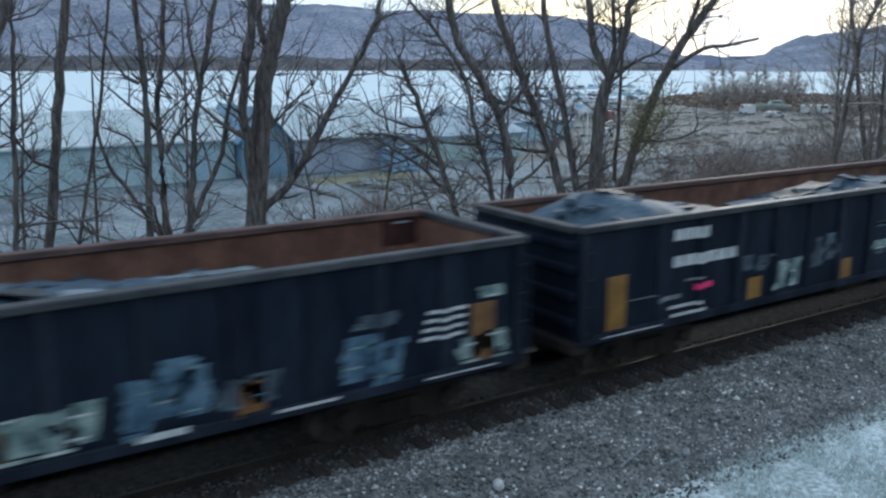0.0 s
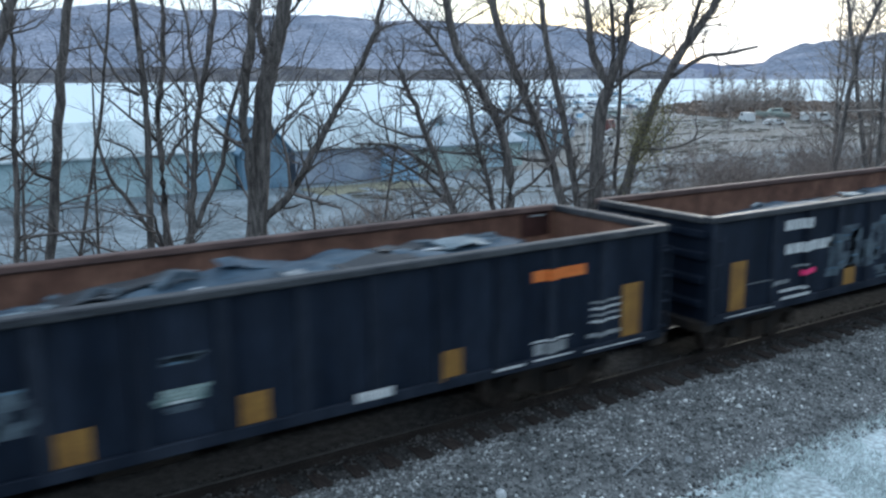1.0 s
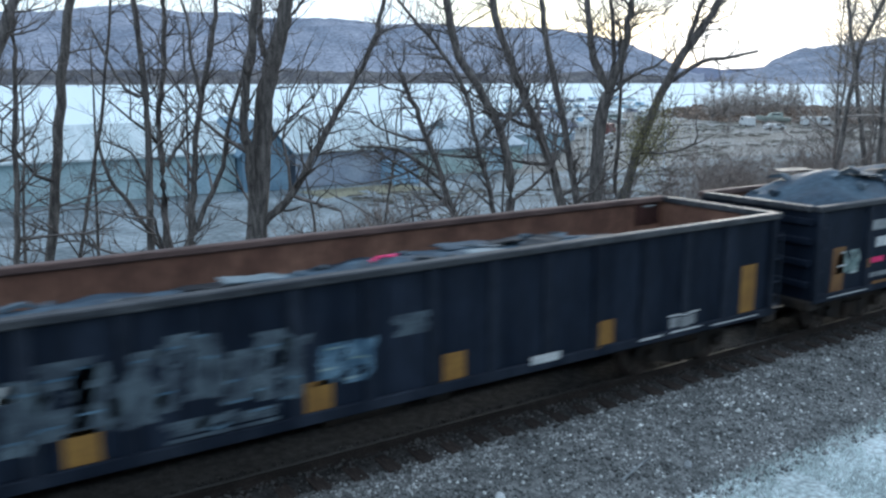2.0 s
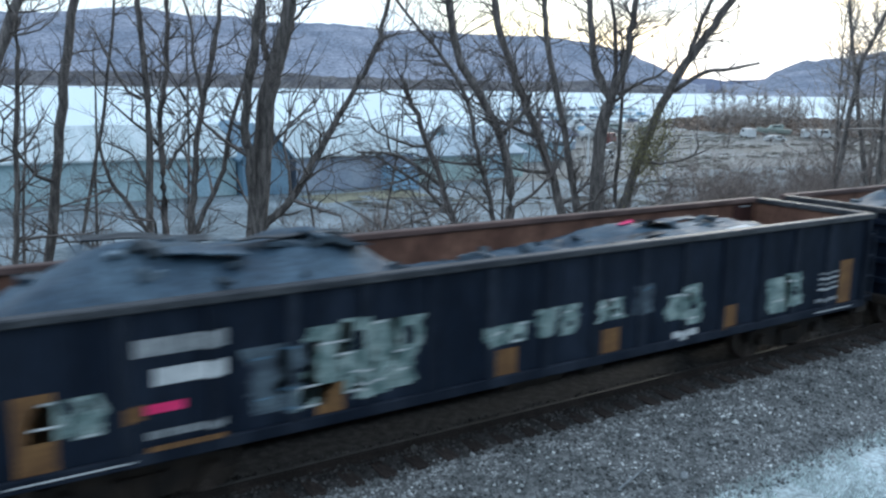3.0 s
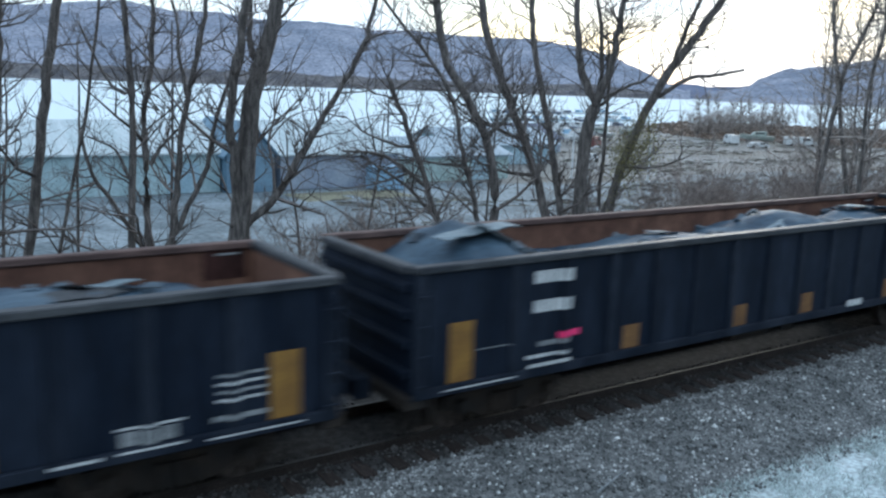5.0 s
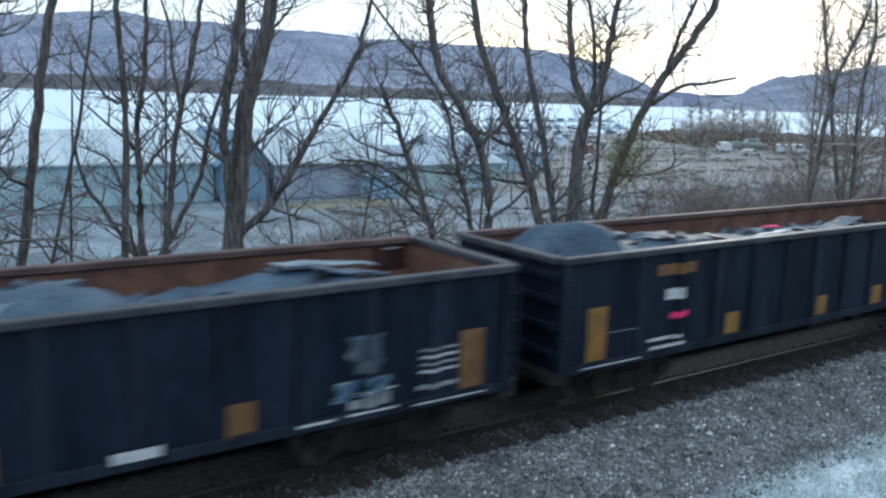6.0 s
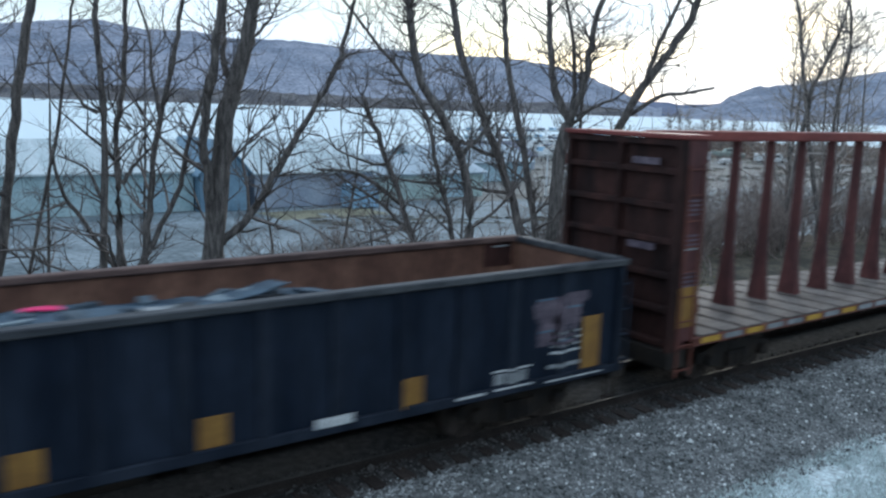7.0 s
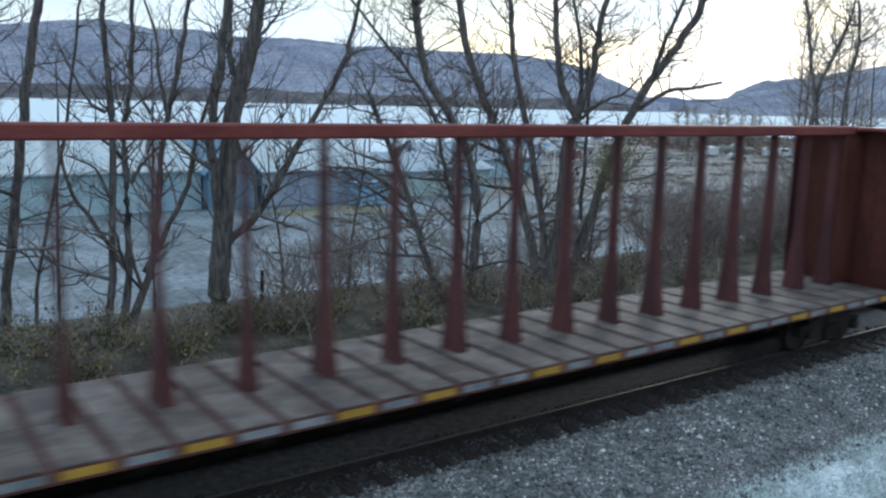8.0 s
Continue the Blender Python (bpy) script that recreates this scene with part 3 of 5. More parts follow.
def dock(x, y, rz, length):
    e = thing("dock", pose(x, y, -8.0, 0, 0, rz), "grey floating timber dock on the river", "dock", "docks of the marina")
    bm = bmesh.new()
    box(bm, -length / 2, length / 2, -1.1, 1.1, 0.25, 0.5, 0.03)
    part("deck", bm, M_GREYMARK, e)
    for k in range(int(length // 9) + 1):
        xx = -length / 2 + 1 + k * 9
        bm = bmesh.new()
        rod(bm, (xx, 1.35, -2.0), (xx, 1.35, 2.6), 0.17, 0.15, 8)
        part("pile", bm, M_DARKPOLE, e)


rng = random.Random(12)
HULLS = ((M_WHITE, M_WHITE, "white cabin boat moored at a floating dock"), (M_WHITE, M_BRIGHTBLUE, "white boat with a blue cover moored at a dock"),
         (M_DARKROOF, M_WHITE, "dark-hulled cabin boat moored at a dock"), (M_PALEBLUE, M_WHITE, "pale blue boat moored at a dock"),
         (M_WHITE, M_DARKROOF, "white boat with a dark cover moored at a dock"))
for row, (y, n) in enumerate(((232, 9), (292, 10), (380, 11))):
    a0, a1 = 36.8, 46.4 - row * 0.5
    mid = y * math.tan(radians((a0 + a1) / 2))
    dock(mid, y, 0, y * (math.tan(radians(a1)) - math.tan(radians(a0))))
    for i in range(n):
        x = y * math.tan(radians(a0 + (a1 - a0) * (i + 0.5) / n)) + rng.uniform(-1.5, 1.5)
        hm, tm, label = HULLS[rng.randrange(5)]
        boat(x, y - 6.2, 90 + rng.uniform(-5, 5) + 180 * (i % 2), rng.uniform(8, 11.5), hm, tm, rng.choice((0, 0, 9, 12)), label, afloat=True)


def vehicle(name, x, y, rz, size, paint_m, label):
    l, w, h = size
    e = thing(name, pose(x, y, ground_z(x, y), 0, 0, rz), label, "vehicle")
    bm = bmesh.new()
    tall = h > 1.8
    outline = [(-l / 2, 0.35), (l / 2, 0.35), (l / 2, h * 0.55), (l * 0.40, h * 0.6), (l * 0.30 if tall else l * 0.18, h), (-l * (0.48 if tall else 0.30), h), (-l / 2, h * (0.95 if tall else 0.58))]
    prism(bm, outline, -w / 2, w / 2)
    part("body", bm, paint_m, e)
    for s in (-1, 1):
        bm = bmesh.new()
        box(bm, l * 0.02, l * 0.25, s * w / 2, s * (w / 2 + 0.012), h * 0.62, h * 0.9)
        part("side_window", bm, M_DARKGLASS, e)
        for q in (-0.32, 0.32):
            bm = bmesh.new()
            rod(bm, (l * q, s * w / 2 - s * 0.2, 0.34), (l * q, s * w / 2 + s * 0.02, 0.34), 0.34, 0.34, 16)
            part("wheel", bm, M_UNDER, e)


M_REDPAINT = mat("dull_red_paint", (0.14, 0.055, 0.05), (0.20, 0.08, 0.07), 1, 0.5, bump=0.0)
vehicle("parked_van", 190.6, 124.9, -38, (7.5, 2.4, 2.2), M_WHITE, "long white van parked on the river flats")
vehicle("parked_van", 176, 134, 60, (5.0, 2.0, 2.3), M_WHITE, "small white van parked on the river flats")
vehicle("parked_car", 170, 122, -30, (4.6, 1.8, 1.4), M_WHITE, "white car parked among weeds on the river flats")
vehicle("parked_car", 126, 130, 30, (5.4, 2.2, 2.4), M_REDPAINT, "dull red box truck parked beside the laid-up boats")
vehicle("parked_car", 100, 104, 20, (4.6, 1.8, 1.5), M_WHITE, "white car parked beside the light-blue store")


# ---- trees ----
def tube(vs, fs, pts, radii, sides):
    base = len(vs)
    for i, p in enumerate(pts):
        d = (pts[min(i + 1, len(pts) - 1)] - pts[max(i - 1, 0)]).normalized()
        q = d.to_track_quat('Z', 'Y')
        for k in range(sides):
            a = 2 * math.pi * k / sides
            vs.append(p + q @ Vector((math.cos(a) * radii[i], math.sin(a) * radii[i], 0)))
    for i in range(len(pts) - 1):
        for k in range(sides):
            a, b = base + i * sides + k, base + i * sides + (k + 1) % sides
            fs.append((a, b, b + sides, a + sides))
    fs.append(tuple(base + (len(pts) - 1) * sides + k for k in range(sides)))


def curve_points(ctrl, n):
    """A smooth way through the control points."""
    out = []
    c = [ctrl[0] * 2 - ctrl[1], *ctrl, ctrl[-1] * 2 - ctrl[-2]]
    for i in range(1, len(c) - 2):
        for k in range(n):
            t = k / n
            a, b, d, e = c[i - 1], c[i], c[i + 1], c[i + 2]
            out.append(0.5 * ((2 * b) + (d - a) * t + (2 * a - 5 * b + 4 * d - e) * t * t + (3 * b - a - 3 * d + e) * t ** 3))
    return out + [ctrl[-1]]


def twig(vs, fs, rng, p, d, length, r, depth):
    n = 4 if depth < 3 else 7
    pts, q = [p.copy()], p.copy()
    d = d.normalized()
    for i in range(n):
        d = (d + Vector((rng.gauss(0, 0.22), rng.gauss(0, 0.22), rng.gauss(0.06, 0.18)))).normalized()
        q = q + d * (length / n)
        pts.append(q.copy())
    tube(vs, fs, pts, [r * (1 - 0.75 * i / n) for i in range(n + 1)], 4 if r > 0.012 else 3)
    if depth > 0:
        for k in range(rng.randint(2, 4) if depth == 1 else rng.randint(3, 5) if depth == 2 else rng.randint(5, 8)):
            i = rng.randint(1, n)
            ax = Vector((rng.gauss(0, 1), rng.gauss(0, 1), rng.gauss(0.25, 0.7))).normalized()
            nd = (d * 0.9 + ax * 0.75).normalized()
            twig(vs, fs, rng, pts[i], nd, length * rng.uniform(0.4, 0.7), max(r * 0.5, 0.0045), depth - 1)


def tree(x, y, seed, limbs, label, density=3.3, reach=1.7, extend=2.6, start=0.14, rz=None, name="bare_tree", twig_m=None, boughs=0.8, thin=0.15, stout=1.0):
    """limbs: thickness at foot and tip, then the way of the limb, sideways and up, in metres. The first is the trunk."""
    rng = random.Random(seed)
    z = ground_z(x, y)
    az = math.degrees(math.atan2(x, y)) if rz is None else rz
    e = thing(name, pose(x, y, 0, 0, 0, -az), label, "tree", "bare trees along the bank")
    tv, tf = [], []
    for k, (r0, r1, way) in enumerate(limbs):
        drift = rng.uniform(-0.22, 0.22) if k else rng.uniform(-0.06, 0.06)
        z0 = way[0][1]
        pts = [Vector((u, drift * (h - z0), h)) for u, h in way]
        if k == 0:
            pts[0].z = min(pts[0].z, z - 0.15)
        if way[-1][1] > 6.8 and extend:
            d = (pts[-1] - pts[-2]).normalized()
            pts.append(pts[-1] + (d + Vector((rng.gauss(0, 0.15), rng.gauss(0, 0.15), 0.1))) * extend)
            ends = 0.018
        else:
            ends = r1
        line = curve_points(pts, 5)
        wob = [p + Vector((rng.gauss(0, 1), rng.gauss(0, 1), 0)) * min(r0, 0.09) * 0.22 for p in line]
        n = len(wob)
        cut = max(1, int((n - 1) * (len(way) - 1) / (len(pts) - 1)))
        radii = []
        for i in range(n):
            f = min(i / cut, 1)
            r = r0 + (r1 - r0) * f
            if i > cut:
                r = r1 + (ends - r1) * (i - cut) / max(n - 1 - cut, 1)
            if k == 0 and i < 5:
                r *= 1 + 0.22 * (1 - i / 5) ** 2
            radii.append(r * (1 + 0.03 * rng.gauss(0, 1)))
        lv, lf = [], []
        tube(lv, lf, wob, radii, 10 if r0 > 0.1 else 7)
        raw("trunk" if k == 0 else "limb", lv, lf, M_BARK, e, smooth=True)
        total = sum((b - a).length for a, b in zip(wob, wob[1:]))
        for s in range(int(total * density)):
            i = rng.randint(int(n * (start if k == 0 else 0.25)), n - 1)
            d = (wob[min(i + 1, n - 1)] - wob[max(i - 1, 0)]).normalized()
            a = rng.uniform(0, 2 * math.pi)
            side = d.orthogonal().normalized()
            side.rotate(Matrix.Rotation(a, 3, d))
            nd = d * rng.uniform(0.35, 0.9) + side
            if wob[i].z > 4.2 and rng.random() < thin:
                continue
            high = min(max((wob[i].z - 1) / 6, 0.25), 1.0)
            twig(tv, tf, rng, wob[i], nd, reach * rng.uniform(0.4, 1.0) * (0.55 + 0.45 * high), min(0.026 * stout, radii[i] * 0.4 * min(stout, 2)), 2)
        for s in range(int(total * boughs)):
            i = rng.randint(int(n * 0.12), max(int(n * 0.75), 2))
            d = (wob[min(i + 1, n - 1)] - wob[max(i - 1, 0)]).normalized()
            side = d.orthogonal().normalized()
            side.rotate(Matrix.Rotation(rng.uniform(0, 2 * math.pi), 3, d))
            if wob[i].z > 4.0:
                continue
            nd = d * rng.uniform(0.1, 0.7) + side
            twig(tv, tf, rng, wob[i], nd, reach * rng.uniform(1.1, 1.7), min(0.052, radii[i] * 0.62), 2)
    t = raw("crown", tv, tf, twig_m or M_TWIG, e)
    tagged(t, kind="stuff")
    return e


tree(2.3, 20.9, 1, [(0.076, 0.041, [(0, 0), (0.1, 1.9), (0.3, 4.4), (0.4, 5.7), (0.5, 7.5)])], "slender bare tree with grey bark")
tree(1.2, 20.0, 2, [(0.17, 0.1, [(0.1, -0.2), (0.3, 2.5), (0.6, 4.7), (1.2, 6.3), (1.7, 7.6)])], "leaning dark bare tree at the bank edge")
tree(3.1, 21.8, 3, [(0.125, 0.094, [(-0.1, -0.2), (0.1, 1.3), (0.5, 4.3), (0.9, 6.9), (1.2, 8.3)])], "straight bare tree with smooth grey bark", 1.6, boughs=0.15)
tree(3.8, 22.2, 4, [(0.052, 0.03, [(0, -0.1), (0.1, 1.1), (0.8, 4.3), (1.2, 6.9), (1.4, 8.0)])], "thin bare sapling leaning over the bank")
tree(5.2, 20.9, 5, [(0.10, 0.064, [(0, -0.2), (0.1, 1.5), (0.2, 5.0), (0.1, 6.9), (0.1, 8.1)]),
                    (0.05, 0.021, [(0.1, 5.0), (-0.3, 5.3), (-0.9, 6.6)]),
                    (0.042, 0.021, [(0.1, 3.0), (-0.2, 3.7), (-0.8, 4.0)])], "bare tree with crooked side branches", 2.4, boughs=0.5)
tree(5.6, 21.3, 6, [(0.10, 0.058, [(0, -0.3), (0.2, 1.4), (0.2, 3.2), (0.2, 4.6), (0.4, 5.7), (0.5, 7.7)]),
                    (0.058, 0.029, [(0.3, 3.3), (0.6, 3.8), (1.0, 4.2)]),
                    (0.065, 0.036, [(0.1, 1.2), (-0.6, 2.4), (-1.0, 3.0), (-1.3, 4.1)])], "bare forked tree in a close clump", 2.3, boughs=0.5)
tree(6.0, 21.2, 7, [(0.10, 0.051, [(-0.3, -0.4), (0.3, 1.3), (0.5, 2.9), (0.7, 4.5), (1.1, 6.2), (1.4, 8.0)]),
                    (0.058, 0.029, [(0.8, 4.9), (0.6, 5.9), (0.5, 7.2)]),
                    (0.072, 0.036, [(0.1, 1.1), (1.1, 3.0), (1.4, 4.3), (2.0, 6.2), (2.3, 7.5)])], "bare tree splitting low into two stems", 2.3, boughs=0.5)
tree(7.8, 20.7, 8, [(0.285, 0.155, [(0, -0.2), (0.1, 1.5), (0.3, 3.5), (0.5, 5.2), (0.8, 6.2), (1.0, 7.0), (1.2, 8.3)]),
                    (0.135, 0.085, [(0.1, 1.5), (0, 3.6), (-0.1, 4.5), (0.2, 6.2), (0.4, 8.0)]),
                    (0.087, 0.058, [(0.6, 5.8), (0.4, 6.4), (0.4, 7.7)]),
                    (0.109, 0.051, [(0.3, 1.8), (1.0, 2.5), (1.6, 3.5), (2.4, 4.9), (3.1, 6.2), (3.4, 7.3)]),
                    (0.051, 0.022, [(0.7, 2.2), (0.9, 2.1), (1.3, 2.2)]),
                    (0.051, 0.022, [(0.9, 6.7), (1.4, 7.2), (1.8, 7.9)])], "stout bare tree with a double trunk and one long low limb", 3.4)
tree(14.4, 19.8, 9, [(0.137, 0.105, [(0.5, -0.6), (0.8, 1.5), (0.6, 3.6), (0, 4.9), (-0.8, 6.3), (-1.1, 8.0)]),
                     (0.097, 0.065, [(0, -0.5), (-0.8, 1.4), (-1.3, 3.1), (-1.9, 4.6), (-2.3, 5.6)]),
                     (0.081, 0.048, [(0.3, -0.5), (0.3, 1.8), (-0.2, 3.6), (-0.6, 5.3), (-1.8, 6.9)]),
                     (0.065, 0.032, [(0.5, 4.1), (1.1, 4.7), (1.3, 5.3)]),
                     (0.065, 0.032, [(-1.2, 2.6), (-2.4, 3.4), (-3.6, 3.5)]),
                     (0.056, 0.032, [(-1.0, 1.8), (-1.8, 2.6), (-3.1, 3.4)])], "many-stemmed bare tree with limbs spreading sideways", 5.4, 2.0, thin=0.0)
tree(18.4, 19.8, 10, [(0.213, 0.178, [(-0.2, -0.6), (0.2, 1.6), (0.4, 4.3), (0.6, 5.1)]),
                      (0.133, 0.08, [(0.6, 5.0), (0.1, 6.0), (-0.1, 7.3), (-0.2, 8.9)]),
                      (0.133, 0.08, [(0.6, 5.0), (1.0, 6.3), (1.1, 7.3), (1.4, 8.7)]),
                      (0.089, 0.053, [(0.6, 5.1), (0.7, 6.3), (0.4, 8.3)]),
                      (0.151, 0.107, [(-0.3, -0.6), (-0.8, 1.7), (-1.4, 3.4), (-2.3, 5.5), (-3.0, 7.3), (-3.3, 8.8)]),
                      (0.124, 0.08, [(-0.2, -0.4), (-0.3, 1.6), (-0.8, 4.1), (-1.4, 6.7), (-1.6, 8.6)]),
                      (0.062, 0.027, [(0.8, 5.2), (1.5, 5.6), (2.0, 5.8), (2.5, 6.3)])], "large bare tree of several stems with a high fork", 4.4, 1.9, thin=0.0)
ivy_tree = tree(19.7, 19.9, 11, [(0.157, 0.111, [(-0.3, -0.6), (0.2, 1.5), (1.0, 4.1), (1.8, 5.9), (2.7, 7.3), (3.4, 8.6)]),
                      (0.074, 0.037, [(1.6, 5.3), (2.5, 5.9), (3.2, 6.0), (4.1, 6.2)]),
                      (0.083, 0.055, [(2.0, 6.3), (2.3, 7.3), (2.9, 8.8)]),
                      (0.065, 0.037, [(0, 1.8), (0.1, 5.3), (0, 6.5)])], "leaning bare tree with ivy on its trunk", 2.4, 1.7, thin=0.0)
tree(32.5, 19.7, 12, [(0.115, 0.07, [(-0.7, 0), (-0.5, 1.9), (-0.2, 5.1), (0, 6.6), (0.6, 8.2)]),
                      (0.11, 0.06, [(1.1, 0), (0.6, 1.7), (0, 4.8), (-0.5, 7.8), (-0.8, 9.5)]),
                      (0.10, 0.06, [(1.0, 0), (1.0, 2.4), (0.9, 5.7), (1.2, 8.6)])], "group of slim bare trees with fine crowns", 5.5, 2.2, twig_m=M_PALETWIG, thin=0.0)
for i, (x, y, h) in enumerate(((4.4, 22.6, 6.2), (6.7, 22.4, 6.8), (2.7, 22.8, 5.5), (10.5, 22.5, 4.0), (12.2, 21.8, 4.6), (16.4, 21.6, 6.6),
                               (21.8, 21.5, 4.0), (36.0, 21.0, 8.0), (39.0, 22.0, 8.5), (0.6, 22.0, 7.0))):
    lean = random.uniform(-0.6, 0.6)
    tree(x, y, 40 + i, [(0.045, 0.02, [(0, -0.3), (lean * 0.3, h * 0.35), (lean * 0.8, h * 0.7), (lean, h)])], "thin bare sapling on the bank", 3.0, 1.1, 0)


def leaves(rng, vs, fs, p, n, spread, size):
    for i in range(n):
        c = p + Vector((rng.gauss(0, spread), rng.gauss(0, spread), rng.gauss(0, spread)))
        q = Euler((rng.uniform(0, 6.28), rng.uniform(0, 6.28), rng.uniform(0, 6.28))).to_matrix()
        s = size * rng.uniform(0.6, 1.3)
        k = len(vs)
        vs += [c + q @ Vector(o) * s for o in ((-1, 0, 0), (0, -0.55, 0.1), (1.1, 0, 0), (0, 0.55, 0.1))]
        fs += [(k, k + 1, k + 2), (k, k + 2, k + 3)]


rng = random.Random(77)
iv, jf = [], []
for i in range(140):
    h = min(max(rng.gauss(3.55, 0.62), 1.6), 4.8)
    u = 0.2 + (h - 1.5) * 0.31
    leaves(rng, iv, jf, Vector((u + rng.gauss(0.15, 0.36), rng.gauss(-0.1, 0.34), h)), 34, 0.19, 0.03)
tagged(raw("ivy", iv, jf, M_IVY, ivy_tree, "yellow-green ivy leaves"), kind="stuff")


def shrub(x, y, h, w, seed, leafy, label, z=None):
    rng = random.Random(seed)
    e = thing("shrub", pose(x, y, ground_z(x, y) - 0.05 if z is None else z), label, "shrub", "shrubs on the bank")
    vs, fs, lv, lf = [], [], [], []
    for i in range(int(6 + 6 * w)):
        p = Vector((rng.gauss(0, w * 0.3), rng.gauss(0, w * 0.3), 0))
        d = Vector((rng.gauss(0, 0.75), rng.gauss(0, 0.75), 1.0))
        ln = h * rng.uniform(0.5, 1.0)
        twig(vs, fs, rng, p, d, ln, 0.024, 2 if h < 2 else 3)
        if leafy:
            for k in range(leafy):
                leaves(rng, lv, lf, p + d.normalized() * ln * rng.uniform(0.1, 1), 9, 0.16, 0.05)
    tagged(raw("crown", vs, fs, M_SHRUB, e), kind="stuff")
    if lv:
        tagged(raw("foliage", lv, lf, M_SHRUBLEAF, e), kind="stuff")
    return e


for i in range(26):
    x = -1 + i * 0.95 + random.uniform(-0.3, 0.3)
    shrub(x, random.uniform(17.6, 19.6), random.uniform(0.7, 1.3), 1.0, 100 + i, 5 if i < 14 else 3, "low leafy undergrowth, half bare, beside the track")
for i in range(20):
    x = 20.5 + i * 1.35 + random.uniform(-0.4, 0.4)
    shrub(x, random.uniform(19.5, 22.5), random.uniform(1.6, 3.3), 1.5, 200 + i, 0, "tangled bare brown shrub on the bank")
for i in range(6):
    shrub(26.0 + i * 1.4, random.uniform(20.5, 22.5), random.uniform(2.4, 3.7), 1.4, 400 + i, 0, "tall tangled bare shrub on the bank")
for i in range(8):
    shrub(9.5 + i * 1.3, random.uniform(20.5, 22), random.uniform(1.4, 2.6), 1.1, 300 + i, 0, "tangled bare brown shrub on the bank")

for i in range(5):
    x, h = 35.5 + i * 1.6 + random.uniform(-0.6, 0.6), random.uniform(6.5, 9.0)
    lean = random.uniform(-1.0, 1.0)
    tree(x, random.uniform(20.5, 24), 820 + i, [(0.09, 0.03, [(0, -0.6), (lean * 0.2, h * 0.35), (lean * 0.7, h * 0.7), (lean, h)])],
         "slim bare tree with a fine pale crown", 5.0, 1.9, 1.5, twig_m=M_PALETWIG, thin=0.0)

# reeds and scrub on the flats by the river
rng = random.Random(9)
for i in range(9):
    d = 250 + i * 7
    a = radians(50.6 + 0.62 * i)
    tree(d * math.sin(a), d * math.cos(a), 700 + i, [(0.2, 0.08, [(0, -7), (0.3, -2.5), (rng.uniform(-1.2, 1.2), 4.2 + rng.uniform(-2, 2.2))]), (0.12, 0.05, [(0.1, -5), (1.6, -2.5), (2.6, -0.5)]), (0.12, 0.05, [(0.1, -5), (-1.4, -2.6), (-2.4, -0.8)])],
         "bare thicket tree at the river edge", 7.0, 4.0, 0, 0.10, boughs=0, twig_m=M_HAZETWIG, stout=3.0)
vs, fs = [], []
for i in range(15000):
    a, d = radians(rng.uniform(46.5, 68)), rng.uniform(238, 375)
    x, y = d * math.sin(a), d * math.cos(a)
    if y > shore(x) - 3 or noise.noise((x * 0.03, y * 0.03, 5)) < -0.25 or rng.random() > smoothstep(46.5, 52, math.degrees(a)):
        continue
    z, h, w = ground_z(x, y) - 0.1, rng.uniform(0.35, 1.0), rng.uniform(0.3, 0.9)
    k = len(vs)
    a = rng.uniform(0, 3.14)
    c, s = math.cos(a) * w, math.sin(a) * w
    t = rng.gauss(0, 0.3)
    vs += [(x - c, y - s, z), (x + c, y + s, z), (x + c * 0.5 + t, y + s * 0.5, z + h), (x + t, y, z + h * 1.25), (x - c * 0.6 + t, y - s * 0.6, z + h * 0.9)]
    fs.append((k, k + 1, k + 2, k + 3, k + 4))
tagged(raw("reeds", vs, fs, M_REED), "brown winter reeds along the river edge", "reeds", kind="stuff")
for i in range(26):
    x = rng.uniform(120, 330)
    y = rng.uniform(70, 150) if i < 14 else shore(x) - rng.uniform(5, 40)
    tree(x, y, 500 + i, [(0.12, 0.05, [(0, -7), (0.2, -4.5), (rng.uniform(-0.8, 0.8), -1.5 + rng.uniform(-1, 1.5))])],
         "bare scrub tree on the river flats", 5.0, 3.0, 0, 0.10, boughs=0, twig_m=M_PALETWIG, stout=2.0)

# rough winter growth on the flats
rng = random.Random(31)
vs, fs = [], []
for i in range(14000):
    x, y = rng.uniform(38, 230), rng.uniform(36, 150)
    if y > shore(x) - 4 or y < 18 + 0.25 * x or 76 < y < 118 and x < 96:
        continue
    if noise.noise((x * 0.045, y * 0.09, 8)) + 0.4 * noise.noise((x * 0.2, y * 0.3, 2)) < 0.06:
        continue
    z, h, w = ground_z(x, y) - 0.05, rng.uniform(0.05, 0.2), rng.uniform(0.3, 1.4)
    k, a = len(vs), rng.gauss(-0.7, 0.5)
    c, s, t = math.cos(a) * w, math.sin(a) * w, rng.gauss(0, 0.15)
    vs += [(x - c, y - s, z), (x + c, y + s, z), (x + c * 0.6 + t, y + s * 0.6, z + h), (x - c * 0.4 + t, y - s * 0.4, z + h * 1.2)]
    fs.append((k, k + 1, k + 2, k + 3))
tagged(raw("weeds", vs, fs, M_WEED), "dry brown weeds in patches on the river flats", "weeds", kind="stuff")


# ---- the train ----
SPEED = 15.3
HALF = 8.61                     # half the body's length
RIM, SILL, OUT, SHEET = 2.88, 0.92, 1.52, 1.455
PAINT = 0.19                    # the painted marks are set out from a little behind the body's middle
STAKES = [-8.5] + [-6.76 + 1.0693 * i for i in range(14)] + [8.5]
STAKE_W = 0.085


